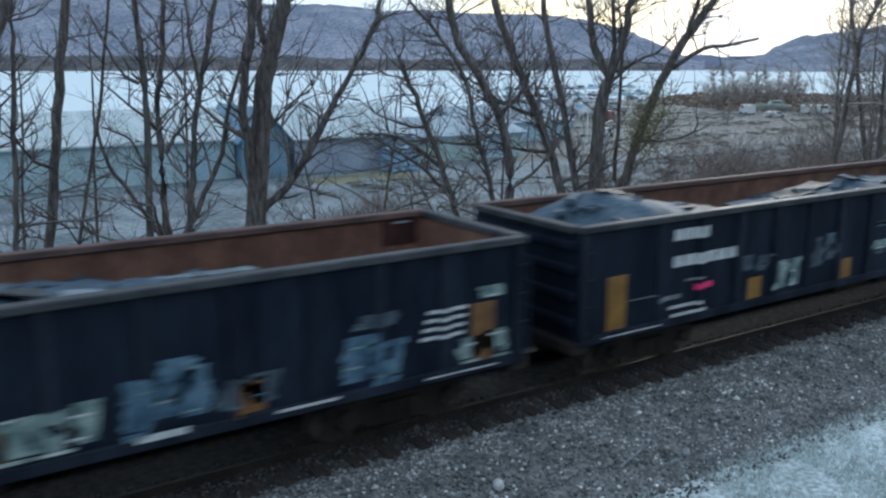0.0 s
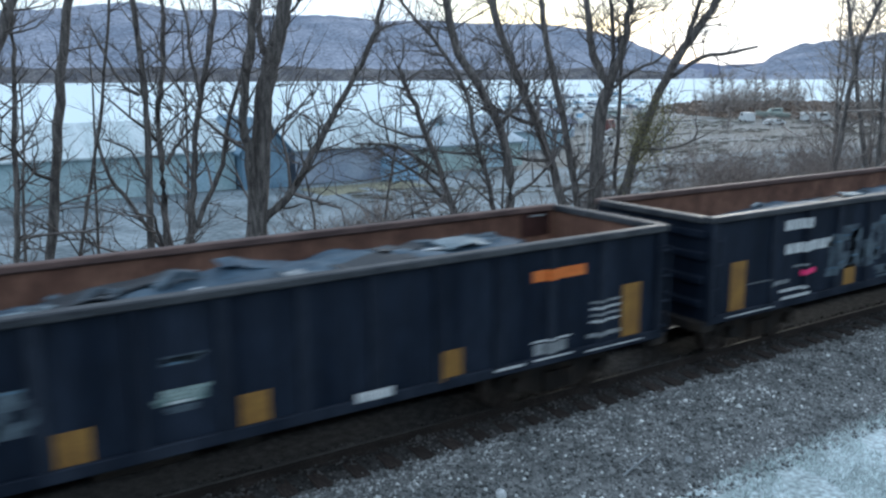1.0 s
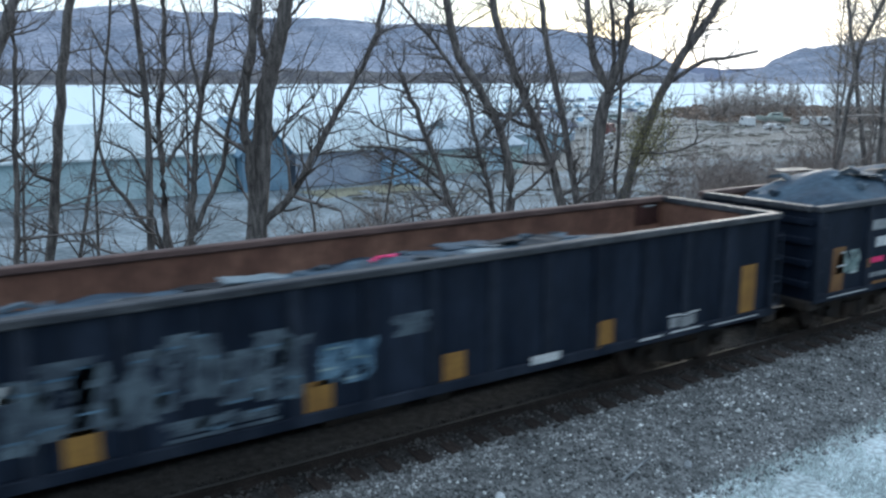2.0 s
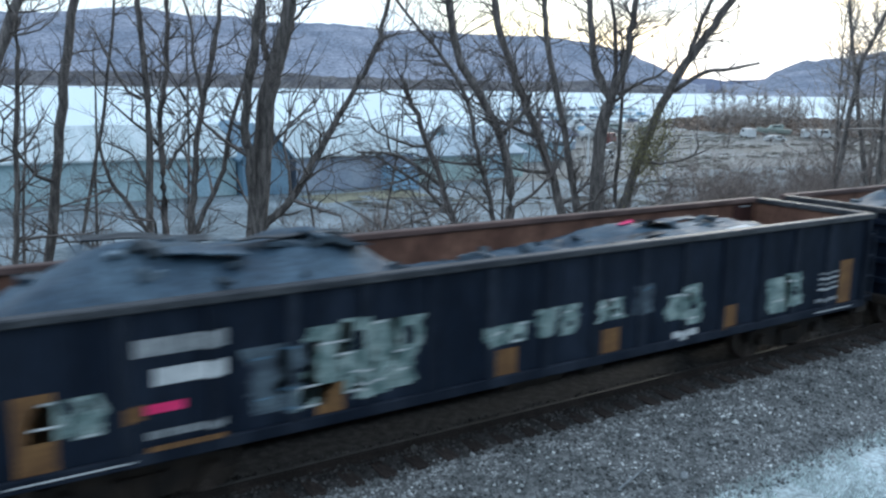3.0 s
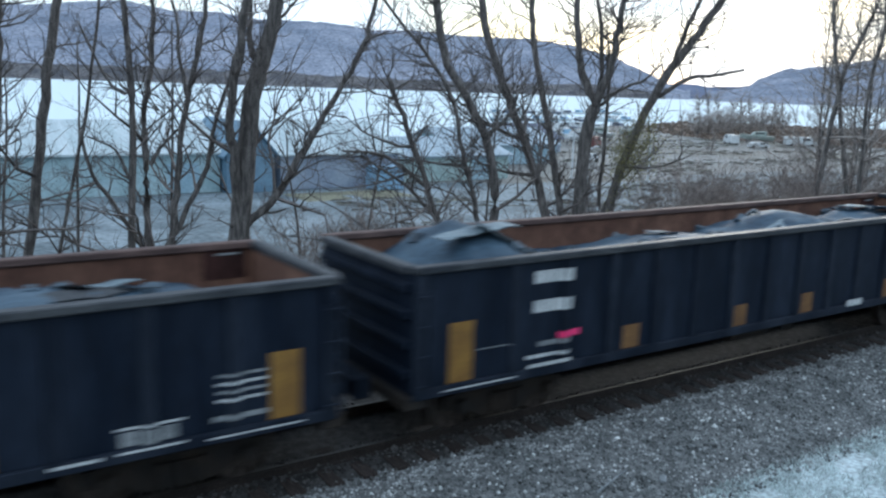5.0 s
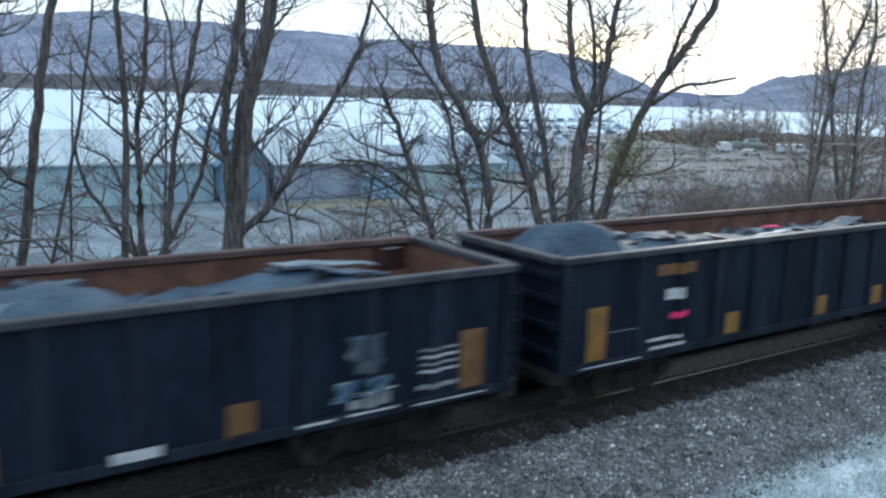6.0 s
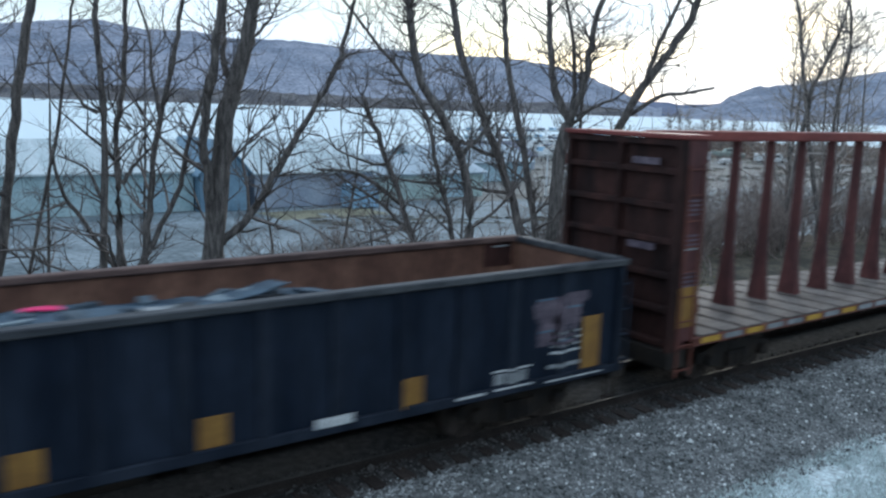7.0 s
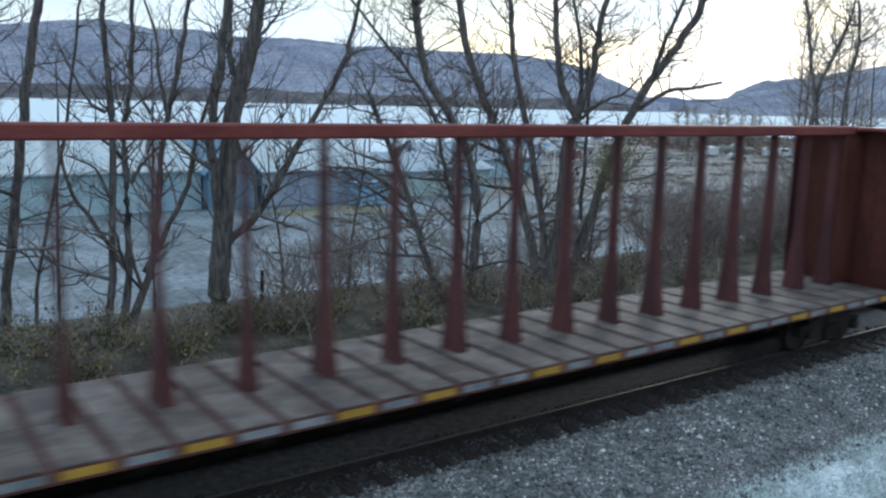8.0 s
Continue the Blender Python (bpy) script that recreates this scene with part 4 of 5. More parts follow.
def truck(parent, cx):
    """One bogie: two side frames with springs, bolster, two wheelsets."""
    for side in (-1, 1):
        bm = bmesh.new()
        y = side * 1.0
        outline = [(-1.2, 0.62), (-0.95, 0.66), (-0.45, 0.80), (0.45, 0.80), (0.95, 0.66), (1.2, 0.62), (1.2, 0.40), (0.85, 0.40),
                   (0.45, 0.22), (-0.45, 0.22), (-0.85, 0.40), (-1.2, 0.40)]
        prism(bm, [(cx + a, b) for a, b in outline], y - 0.07, y + 0.07)
        for k in (-0.9, 0.9):
            rod(bm, (cx + k, y + side * 0.05, 0.46), (cx + k, y + side * 0.2, 0.46), 0.13, 0.11, 12)
        part("side_frame", bm, M_UNDER, parent, "grimy cast bogie side frame")
        for k in (-0.22, 0, 0.22):
            bm = bmesh.new()
            rod(bm, (cx + k, y + side * 0.1, 0.26), (cx + k, y + side * 0.1, 0.58), 0.095, 0.095, 10)
            part("spring", bm, M_UNDER, parent)
    bm = bmesh.new()
    box(bm, cx - 0.22, cx + 0.22, -1.1, 1.1, 0.55, 0.84, 0.03)
    part("bolster", bm, M_UNDER, parent)
    for k in (-0.9, 0.9):
        bm = bmesh.new()
        rod(bm, (0, -0.95, 0), (0, 0.95, 0), 0.08, 0.08, 12)
        w = part("wheelset", bm, M_WHEEL, parent)
        w.location = (cx + k, 0, 0.46)
        for side in (-1, 1):
            bm = bmesh.new()
            y = side * 0.7575
            rod(bm, (0, y - 0.065, 0), (0, y + 0.065, 0), 0.46, 0.455, 28)
            rod(bm, (0, y - side * 0.065, 0), (0, y - side * 0.095, 0), 0.485, 0.485, 28)
            rod(bm, (0, y - 0.1, 0), (0, y + 0.1, 0), 0.17, 0.15, 16)
            for q in range(4):
                a = q * math.pi / 2
                box(bm, math.cos(a) * 0.28 - 0.05, math.cos(a) * 0.28 + 0.05, y - 0.075, y + 0.075, math.sin(a) * 0.28 - 0.05, math.sin(a) * 0.28 + 0.05)
            part("wheel", bm, M_WHEEL, w)


def coupler(parent, x, side):
    bm = bmesh.new()
    box(bm, x, x + side * 0.5, -0.09, 0.09, 0.76, 0.94, 0.015)
    box(bm, x + side * 0.42, x + side * 0.66, -0.17, 0.1, 0.70, 1.0, 0.03)
    box(bm, x + side * 0.56, x + side * 0.70, 0.06, 0.17, 0.73, 0.97, 0.03)
    part("coupler", bm, M_UNDER, parent, "rusty knuckle coupler")
    bm = bmesh.new()
    rod(bm, (x, 0.35, 0.78), (x + side * 0.2, 0.38, 0.5), 0.025)
    rod(bm, (x + side * 0.2, 0.38, 0.5), (x + side * 0.6, 0.3, 0.42), 0.025)
    part("brake_hose", bm, M_UNDER, parent)


def ladder(parent, x0, x1, y, z0, z1, n, material, along_y=False):
    bm = bmesh.new()
    for i in range(n):
        z = z0 + (z1 - z0) * i / (n - 1)
        if along_y:
            rod(bm, (y, x0, z), (y, x1, z), 0.014, 0.014, 6)
        else:
            rod(bm, (x0, y, z), (x1, y, z), 0.014, 0.014, 6)
    for x in (x0, x1):
        if along_y:
            box(bm, y - 0.012, y + 0.012, x - 0.02, x + 0.02, z0 - 0.12, z1 + 0.08)
        else:
            box(bm, x - 0.02, x + 0.02, y - 0.012, y + 0.012, z0 - 0.12, z1 + 0.08)
    part("ladder", bm, material, parent)


def gondola():
    car = thing("gondola_wagon", pose(0, TRACK_Y, 0), "open-topped black gondola wagon with rusty interior on rails", "train car", "gondola wagons of the train")
    for s in (-1, 1):
        bm = bmesh.new()
        box(bm, -HALF, HALF, s * 1.43, s * SHEET, SILL, RIM - 0.1)
        part("side_sheet", bm, M_CAR, car)
        bm = bmesh.new()
        box(bm, -HALF + 0.02, HALF - 0.02, s * 1.415, s * 1.427, 1.12, RIM - 0.1)
        part("inner_lining", bm, M_INSIDE, car, "rust-brown inner side sheet")
        for x in STAKES:
            bm = bmesh.new()
            prof = [(x - STAKE_W, s * SHEET), (x - STAKE_W * 0.75, s * OUT), (x + STAKE_W * 0.75, s * OUT), (x + STAKE_W, s * SHEET)]
            a = [bm.verts.new((px, py, SILL + 0.1)) for px, py in prof]
            b = [bm.verts.new((px, py, RIM - 0.1)) for px, py in prof]
            for i in range(4):
                bm.faces.new((a[i], a[(i + 1) % 4], b[(i + 1) % 4], b[i]))
            bm.faces.new(a[::-1])
            bm.faces.new(b)
            bmesh.ops.recalc_face_normals(bm, faces=bm.faces[:])
            part("side_stake", bm, M_STAKE, car)
        bm = bmesh.new()
        box(bm, -HALF - 0.02, HALF + 0.02, s * 1.36, s * 1.555, RIM - 0.115, RIM, 0.018)
        part("top_chord", bm, M_RIM if s < 0 else M_RUSTRIM, car, "worn bare-steel top rail" if s < 0 else "rust-brown top rail")
        bm = bmesh.new()
        box(bm, -HALF, HALF, s * 1.40, s * 1.515, SILL - 0.06, SILL + 0.1, 0.012)
        part("side_sill", bm, M_STAKE, car)
        # ends
        x = s * HALF
        bm = bmesh.new()
        box(bm, x - s * 0.03, x, -1.43, 1.43, SILL, RIM - 0.1)
        part("end_sheet", bm, M_CAR, car)
        for z in (1.25, 1.7, 2.15, 2.55):
            bm = bmesh.new()
            box(bm, x, x + s * 0.09, -1.4, 1.4, z - 0.07, z + 0.07, 0.02)
            part("end_rib", bm, M_CAR, car)
        bm = bmesh.new()
        box(bm, x - s * 0.045, x - s * 0.034, -1.41, 1.41, 1.12, RIM - 0.1)
        part("end_lining", bm, M_INSIDE, car, "rust-brown inner end sheet")
        bm = bmesh.new()
        box(bm, x - s * 0.1, x + s * 0.1, -1.355, 1.355, RIM - 0.125, RIM - 0.004, 0.018)
        part("end_chord", bm, M_RIM, car, "worn bare-steel top rail")
        for e in (-1, 1):
            bm = bmesh.new()
            box(bm, x - s * 0.36, x - s * 0.06, e * 1.38, e * 1.5, 0.38, 0.42)
            for q in (0.34, 0.08):
                box(bm, x - s * q - 0.015, x - s * q + 0.015, e * 1.44, e * 1.47, 0.4, SILL)
            part("corner_step", bm, M_UNDER, car)
        ladder(car, x - s * 0.22, x + s * 0.03, -1.57, 1.1, 2.45, 4, M_STAKE)
        ladder(car, -1.3 * s, -0.9 * s, x + s * 0.13, 1.1, 2.45, 4, M_STAKE, True)
        bm = bmesh.new()
        box(bm, x - s * 0.25, x + s * 0.12, -1.48, 1.48, 0.72, SILL, 0.02)
        part("end_sill", bm, M_UNDER, car)
        bm = bmesh.new()
        box(bm, x + s * 0.12, x + s * 0.42, -0.5, 0.75, 0.62, 0.98, 0.03)
        part("draft_sill", bm, M_STAKE, car)
        coupler(car, x + s * 0.02, s)
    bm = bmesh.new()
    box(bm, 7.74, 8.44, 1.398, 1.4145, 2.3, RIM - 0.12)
    patch = part("wall_patch", bm, M_DARKENED, car, "dark patch inside the end corner")
    bm = bmesh.new()
    box(bm, 7.94, 8.31, 1.392, 1.397, 2.68, 2.715)
    part("label_strip", bm, M_GREYMARK, patch)
    bm = bmesh.new()
    rod(bm, (HALF + 0.14, 0.9, 2.1), (HALF + 0.2, 0.9, 2.1), 0.28, 0.28, 20)
    part("brake_wheel", bm, M_UNDER, car)
    bm = bmesh.new()
    box(bm, -HALF + 0.05, HALF - 0.05, -1.41, 1.41, 1.04, 1.11)
    part("floor", bm, M_INSIDE, car)
    bm = bmesh.new()
    box(bm, -HALF + 0.1, HALF - 0.1, -0.32, 0.32, 0.62, 1.03, 0.03)
    for i in range(9):
        x = -6.4 + i * 1.6
        box(bm, x - 0.06, x + 0.06, -1.4, 1.4, 0.82, 1.03)
    part("underframe", bm, M_UNDER, car)
    bm = bmesh.new()
    rod(bm, (-0.8, -0.95, 0.72), (0.4, -0.95, 0.72), 0.19, 0.19, 14)
    box(bm, 0.9, 1.3, -1.1, -0.8, 0.55, 0.85, 0.03)
    part("brake_reservoir", bm, M_UNDER, car)
    truck(car, -6.55)
    truck(car, 6.55)
    return car


def paint(bm, x0, x1, z0, z1, lift=0.004):
    """Paint that follows sheet and stakes on the side that faces the verge."""
    x0, x1 = x0 + PAINT, x1 + PAINT
    cuts = [x0, x1]
    for s in STAKES:
        for q in (s - STAKE_W, s - STAKE_W * 0.75, s + STAKE_W * 0.75, s + STAKE_W):
            if x0 < q < x1:
                cuts.append(q)
    cuts.sort()

    def depth(x):
        for s in STAKES:
            d = abs(x - s)
            if d <= STAKE_W * 0.75 + 1e-6:
                return OUT
            if d < STAKE_W:
                return OUT - (OUT - SHEET) * (d - STAKE_W * 0.75) / (STAKE_W * 0.25)
        return SHEET
    top, low, made = [], [], []
    for x in cuts:
        y = -(depth(x) if z1 > SILL + 0.2 else max(depth(x), 1.517)) - lift
        low.append(bm.verts.new((x, y, z0)))
        top.append(bm.verts.new((x, y, z1)))
    for i in range(len(cuts) - 1):
        made.append(bm.faces.new((low[i], low[i + 1], top[i + 1], top[i])))
    r = bmesh.ops.extrude_face_region(bm, geom=made)
    bmesh.ops.translate(bm, vec=(0, 0.003, 0), verts=[v for v in r["geom"] if isinstance(v, bmesh.types.BMVert)])


def mark(car, name, x0, x1, z0, z1, material, label=""):
    bm = bmesh.new()
    paint(bm, x0, x1, z0, z1)
    bmesh.ops.recalc_face_normals(bm, faces=bm.faces[:])
    return part(name, bm, material, car, label)


def bars(car, name, x0, x1, z0, z1, n, material, label="", gap=0.25):
    w = (x1 - x0) / n
    for i in range(n):
        mark(car, name, x0 + i * w, x0 + i * w + w * (1 - gap), z0, z1, material, label)


def blotch(car, cx, cz, w, h, seed, material, label):
    """One sprayed piece: crowded block letters that nobody can read, with lighter strokes over them."""
    rng = random.Random(seed)
    under, over = bmesh.new(), bmesh.new()
    n = max(int(h / 0.045), 4)
    count = max(round(w / 0.42), 1)
    pitch = w / count
    for k in range(count):
        left = cx - w / 2 + k * pitch
        low, high = rng.uniform(0, 0.22), rng.uniform(0.78, 1.0)
        lean, waist, hole = rng.uniform(-0.05, 0.3), rng.uniform(0.25, 0.75), rng.uniform(0.3, 0.7)
        wl = wr = 0.0
        for i in range(n):
            f = (i + 0.5) / n
            z = cz + (f - 0.5) * h
            wl = min(max(wl + rng.gauss(0, 0.035), -0.16), 0.06)
            wr = min(max(wr + rng.gauss(0, 0.035), -0.08), 0.16)
            if not (low < f < high and SILL + 0.12 < z < RIM - 0.2):
                continue
            taper = 0.12 * pitch * (abs(f - 0.5) * 2) ** 3
            a = left + lean * (f - 0.5) * h + wl + taper + 0.16 * pitch * math.exp(-((f - waist) * 7) ** 2)
            b = left + pitch * 1.02 + lean * (f - 0.5) * h + wr - taper
            if abs(f - hole) < 0.10 and b - a > 0.25 and k % 3 == 1:
                paint(under, a, a + (b - a) * 0.36, z - 0.0235, z + 0.0225)
                paint(under, b - (b - a) * 0.30, b, z - 0.0235, z + 0.0225)
            elif b - a > 0.05:
                paint(under, a, b, z - 0.0235, z + 0.0225)
            if i % 6 == (2 * k) % 6 and abs(f - hole) > 0.13 and b - a > 0.1:
                c = rng.uniform(a, a + (b - a) * 0.3)
                paint(over, c, c + (b - a) * rng.uniform(0.4, 0.7), z - 0.014, z + 0.014, 0.008)
    for bm in (under, over):
        bmesh.ops.recalc_face_normals(bm, faces=bm.faces[:])
    piece = tagged(part("graffiti", under, material, car, label), kind="stuff")
    light = M_BLUEGRAF if material in (M_DARKGRAF, M_MAUVE) else M_MINTGRAF if material is M_BLUEGRAF else M_WHITE
    tagged(part("highlight", over, light, piece), kind="stuff")


def scrap(car_x, seed, level, humps, pale):
    """A heap of scrap lying in a wagon. humps: place along the car, height over the level, half width."""
    rng = random.Random(seed)
    load = thing("scrap_load", pose(car_x, TRACK_Y, 0), "heap of dark blue-grey scrap metal lying in an open wagon", "scrap metal", "scrap loads in the wagons")
    nx, ny = 120, 16
    vs, fs = [], []

    def top(x, y):
        z = level + 0.10 * noise.noise((x * 0.7, y * 0.9, seed)) + 0.09 * noise.noise((x * 2.3, y * 2.3, seed + 4))
        for hx, hh, hw in humps:
            z += hh * math.exp(-((x - hx) / hw) ** 2) * (1 - 0.35 * (y / 1.4) ** 2)
        return max(z - 0.10 * abs(y) ** 2, 1.16)
    for i in range(nx + 1):
        for j in range(ny + 1):
            x, y = -HALF + 0.08 + (2 * HALF - 0.16) * i / nx, -1.4 + 2.8 * j / ny
            vs.append((x, y, top(x, y)))
    for i in range(nx):
        for j in range(ny):
            a = i * (ny + 1) + j
            fs.append((a, a + ny + 1, a + ny + 2, a + 1))
    tagged(raw("load_body", vs, fs, M_SCRAP, load, smooth=True), kind="stuff")
    vs, fs = [], []
    for i in range(60):
        x, y = rng.uniform(-HALF + 0.5, HALF - 0.5), rng.uniform(-1.15, 1.15)
        z = top(x, y)
        if z < level - 0.35:
            continue
        a, l, w, t = rng.uniform(0, 6.28), rng.uniform(0.12, 0.75), rng.uniform(0.05, 0.28), rng.uniform(0.01, 0.06)
        q = Euler((rng.gauss(0, 0.10), rng.gauss(0, 0.09), a)).to_matrix()
        c = Vector((x, y, z))
        if abs(c.y) + l / 2 > 1.38 or abs(c.x) + l / 2 > HALF - 0.1:
            l *= 0.4
        k = len(vs)
        bend = rng.uniform(-0.12, 0.12)
        for dz in (-t, t):
            for dx in (-0.5, 0, 0.5):
                for dy in (-0.5, 0.5):
                    vs.append(c + q @ Vector((dx * l, dy * w * rng.uniform(0.8, 1.1), dz + (bend if dx == 0 else 0))))
        for o in (0, 2):
            fs += [(k + o, k + o + 1, k + o + 3, k + o + 2), (k + 6 + o, k + 8 + o, k + 9 + o, k + 7 + o),
                   (k + o, k + o + 2, k + o + 8, k + o + 6), (k + o + 1, k + o + 7, k + o + 9, k + o + 3)]
        fs += [(k, k + 6, k + 7, k + 1), (k + 4, k + 5, k + 11, k + 10)]
    tagged(raw("scrap_rest", vs, fs, M_PIECE, load, "bent plates and offcuts"), kind="stuff")
    def sheet(x, y, half, wide, m, label):
        """A curled plate that lies on the heap."""
        bm = bmesh.new()
        curl, rows = rng.uniform(-0.03, 0.05), []
        for a in range(7):
            u = -1 + a / 3
            z = curl * (1 - u * u) + 0.010 * rng.gauss(0, 1)
            rows.append([bm.verts.new((u * half, v * wide, z + 0.012 * v * rng.gauss(0, 1))) for v in (-1, 0, 1)])
        for p, q in zip(rows, rows[1:]):
            for b in range(2):
                bm.faces.new((p[b], q[b], q[b + 1], p[b + 1]))
        r = bmesh.ops.extrude_face_region(bm, geom=bm.faces[:])
        bmesh.ops.translate(bm, vec=(0, 0, -0.02), verts=[v for v in r["geom"] if isinstance(v, bmesh.types.BMVert)])
        bmesh.ops.recalc_face_normals(bm, faces=bm.faces[:])
        o = part("scrap_sheet", bm, m, load, label)
        fall = math.degrees(math.atan2(top(x + half * 0.7, y) - top(x - half * 0.7, y), half * 1.4))
        o.matrix_basis = pose(x, y, top(x, y) + 0.04, rng.gauss(0, 5), rng.gauss(0, 3) - fall, rng.uniform(-15, 15))

    for x, y, s, m in pale:
        sheet(x, y, s, 0.05 if m is M_PINK else 0.13, m, "hot pink scrap sheet" if m is M_PINK else "bright scrap sheet")
    for i in range(13):
        x = rng.uniform(-HALF + 1.6, HALF - 1.8)
        if top(x, 0) > level - 0.2:
            sheet(x, rng.uniform(-0.7, 0.7), rng.uniform(0.4, 0.95), rng.uniform(0.14, 0.3), rng.choice((M_DARKSHEET, M_DARKSHEET, M_SCRAP, M_BLUESHEET)), "curled scrap sheet")
    return load


CARS = []
first = gondola()
POSITIONS = [-0.49, 17.90, 36.31, 54.83, 73.11, 91.56, 109.81]
gondolas = [first] + [copy_thing(first, pose(s, TRACK_Y, 0)) for s in POSITIONS[1:]]
first.matrix_basis = pose(POSITIONS[0], TRACK_Y, 0)
CARS += list(zip(gondolas, POSITIONS))

# paint common to every gondola, then what sets each one apart
for k, car in enumerate(gondolas):
    dull = k in (0, 3, 5)
    ym = M_DULLYEL if dull else M_YELLOW
    mark(car, "yellow_panel", -8.16, -7.72, 0.96, 1.96, M_DULLYEL if k == 3 else M_YELLOW, "upright ochre-yellow panel")
    mark(car, "yellow_panel", 7.45, 7.88, 0.94, 1.94, ym, "upright ochre-yellow panel")
    for x in (-4.3, -1.3, 0.9, 3.95):
        mark(car, "yellow_square", x - 0.18, x + 0.22, 0.99, 1.44, ym, "ochre-yellow square")
    mark(car, "sill_stripe", -8.3, -6.9, 0.93, 0.952, M_WHITE, "thin white sill stripe")
    mark(car, "sill_stripe", 6.6, 7.9, 0.93, 0.952, M_WHITE, "thin white sill stripe")
    if k != 3:
        mark(car, "hand_rail_stripe", -7.65, -7.0, 1.47, 1.485, M_GREYMARK)

# reporting marks as plain bars
for k, (a, b, c, d) in {1: (-6.65, -5.65, -6.65, -4.86), 2: (-6.65, -5.65, -6.60, -4.9), 4: (-6.35, -5.6, -6.3, -5.5), 5: (-6.6, -5.7, -6.6, -5.7), 6: (-6.2, -5.5, -6.1, -5.4)}.items():
    car = gondolas[k]
    if k in (1, 2, 5):
        bars(car, "lettering", a + 0.06, b, 2.40, 2.60, 4, M_WHITE, "white lettering reduced to bars", 0.12)
        bars(car, "lettering", c + 0.06, d, 1.92, 2.12, 6 if k != 5 else 4, M_WHITE, "white lettering reduced to bars", 0.12)
    elif k == 4:
        bars(car, "lettering", a, b, 2.40, 2.58, 3, M_DULLYEL, "", 0.1)
        bars(car, "lettering", a, b - 0.2, 1.88, 2.03, 3, M_DULLYEL, "", 0.1)
        bars(car, "lettering", -6.2, -5.62, 1.40, 1.61, 2, M_GREYMARK, "", 0.05)
    else:
        bars(car, "lettering", a - 0.3, b + 0.05, 2.36, 2.56, 4, M_DULLYEL, "", 0.08)
        bars(car, "lettering", a - 0.05, b - 0.2, 1.90, 2.10, 3, M_WHITE, "", 0.12)
    px, pz = {4: (-6.57, 1.56), 6: (-6.1, 1.54)}.get(k, (-6.0, 1.44))
    mark(car, "pink_dash", px, px + 0.48, pz, pz + 0.11, M_PINK, "hot pink painted dash")
    if k < 3:
        mark(car, "data_line", -6.25, -5.75, 1.63, 1.67, M_GREYMARK)
    bars(car, "data_line", -6.65, -5.72, 1.16, 1.22, 5, M_WHITE, "", 0.1)
    bars(car, "data_line", -6.65, -5.72, 1.03, 1.09, 5, M_WHITE, "", 0.1)
    if k < 3:
        bars(car, "data_line", -6.95, -6.35, 1.34, 1.42, 3, M_GREYMARK, "", 0.1)
    elif k == 5:
        bars(car, "data_line", -6.4, -5.7, 1.35, 1.43, 4, M_GREYMARK, "", 0.15)
for k in (1, 3, 4, 5, 6):
    for q in range(4):
        bars(gondolas[k], "data_line", 6.74, 7.40, 1.38 + q * 0.11, 1.42 + q * 0.11, 3, M_GREYMARK if q % 2 else M_WHITE, "", 0.06)
    mark(gondolas[k], "data_line", 6.68, 7.42, 1.13, 1.20, M_GREYMARK)
for q in range(4):
    bars(gondolas[0], "data_line", 6.55 + 0.04 * q, 7.32 + 0.02 * q, 1.5 + q * 0.13, 1.555 + q * 0.13, 3, M_WHITE, "", 0.06)
for k in (1, 2, 4, 5, 6):
    car = gondolas[k]
    bars(car, "data_line", 2.35, 2.95, 0.98, 1.12, 3, M_WHITE, "", 0.1)
    for z in (0.97, 1.25):
        mark(car, "data_box", 5.5, 6.3, z, z + 0.03, M_WHITE)
    bars(car, "data_box", 5.55, 6.25, 1.04, 1.22, 3, M_GREYMARK, "", 0.15)
    mark(car, "sill_stripe", 4.75, 5.3, 0.95, 0.99, M_WHITE)

# second wagon: orange dash near its trailing end and a few pale tags
mark(gondolas[1], "orange_dash", 5.5, 6.6, 2.24, 2.42, M_ORANGE, "orange painted dash")
blotch(gondolas[1], -3.25, 1.39, 0.85, 0.75, 11, M_MINTGRAF, "pale mint graffiti, unreadable")
blotch(gondolas[1], -4.3, 1.75, 0.8, 0.4, 12, M_DARKGRAF, "slate-blue graffiti, unreadable")
blotch(gondolas[1], -2.15, 1.70, 0.7, 0.7, 13, M_DARKGRAF, "slate-blue graffiti, unreadable")
blotch(gondolas[1], -0.02, 1.60, 0.6, 0.2, 14, M_MINTGRAF, "pale mint graffiti, unreadable")
blotch(gondolas[1], -0.02, 1.43, 0.5, 0.16, 15, M_DARKGRAF, "slate-blue graffiti, unreadable")
blotch(gondolas[1], 0.0, 2.06, 0.45, 0.1, 16, M_DARKGRAF, "slate-blue graffiti, unreadable")
# leading wagon: blue and mint pieces
for i, (x, z, w, h, m) in enumerate(((1.6, 1.32, 1.15, 0.7, M_MINTGRAF), (2.9, 1.48, 1.1, 0.92, M_BLUEGRAF), (3.92, 1.38, 0.75, 0.5, M_DARKGRAF),
                                     (5.76, 1.42, 0.95, 0.8, M_BLUEGRAF), (5.8, 1.95, 0.5, 0.3, M_DARKGRAF), (7.7, 1.24, 1.0, 0.48, M_MINTGRAF), (7.85, 2.09, 0.48, 0.18, M_MINTGRAF))):
    blotch(gondolas[0], x, z, w, h, 30 + i, m, "pale blue and mint graffiti, unreadable")
mark(gondolas[0], "sill_stripe", 2.5, 3.12, 0.97, 1.06, M_WHITE)
mark(gondolas[0], "sill_stripe", 4.3, 5.2, 0.95, 0.99, M_WHITE)
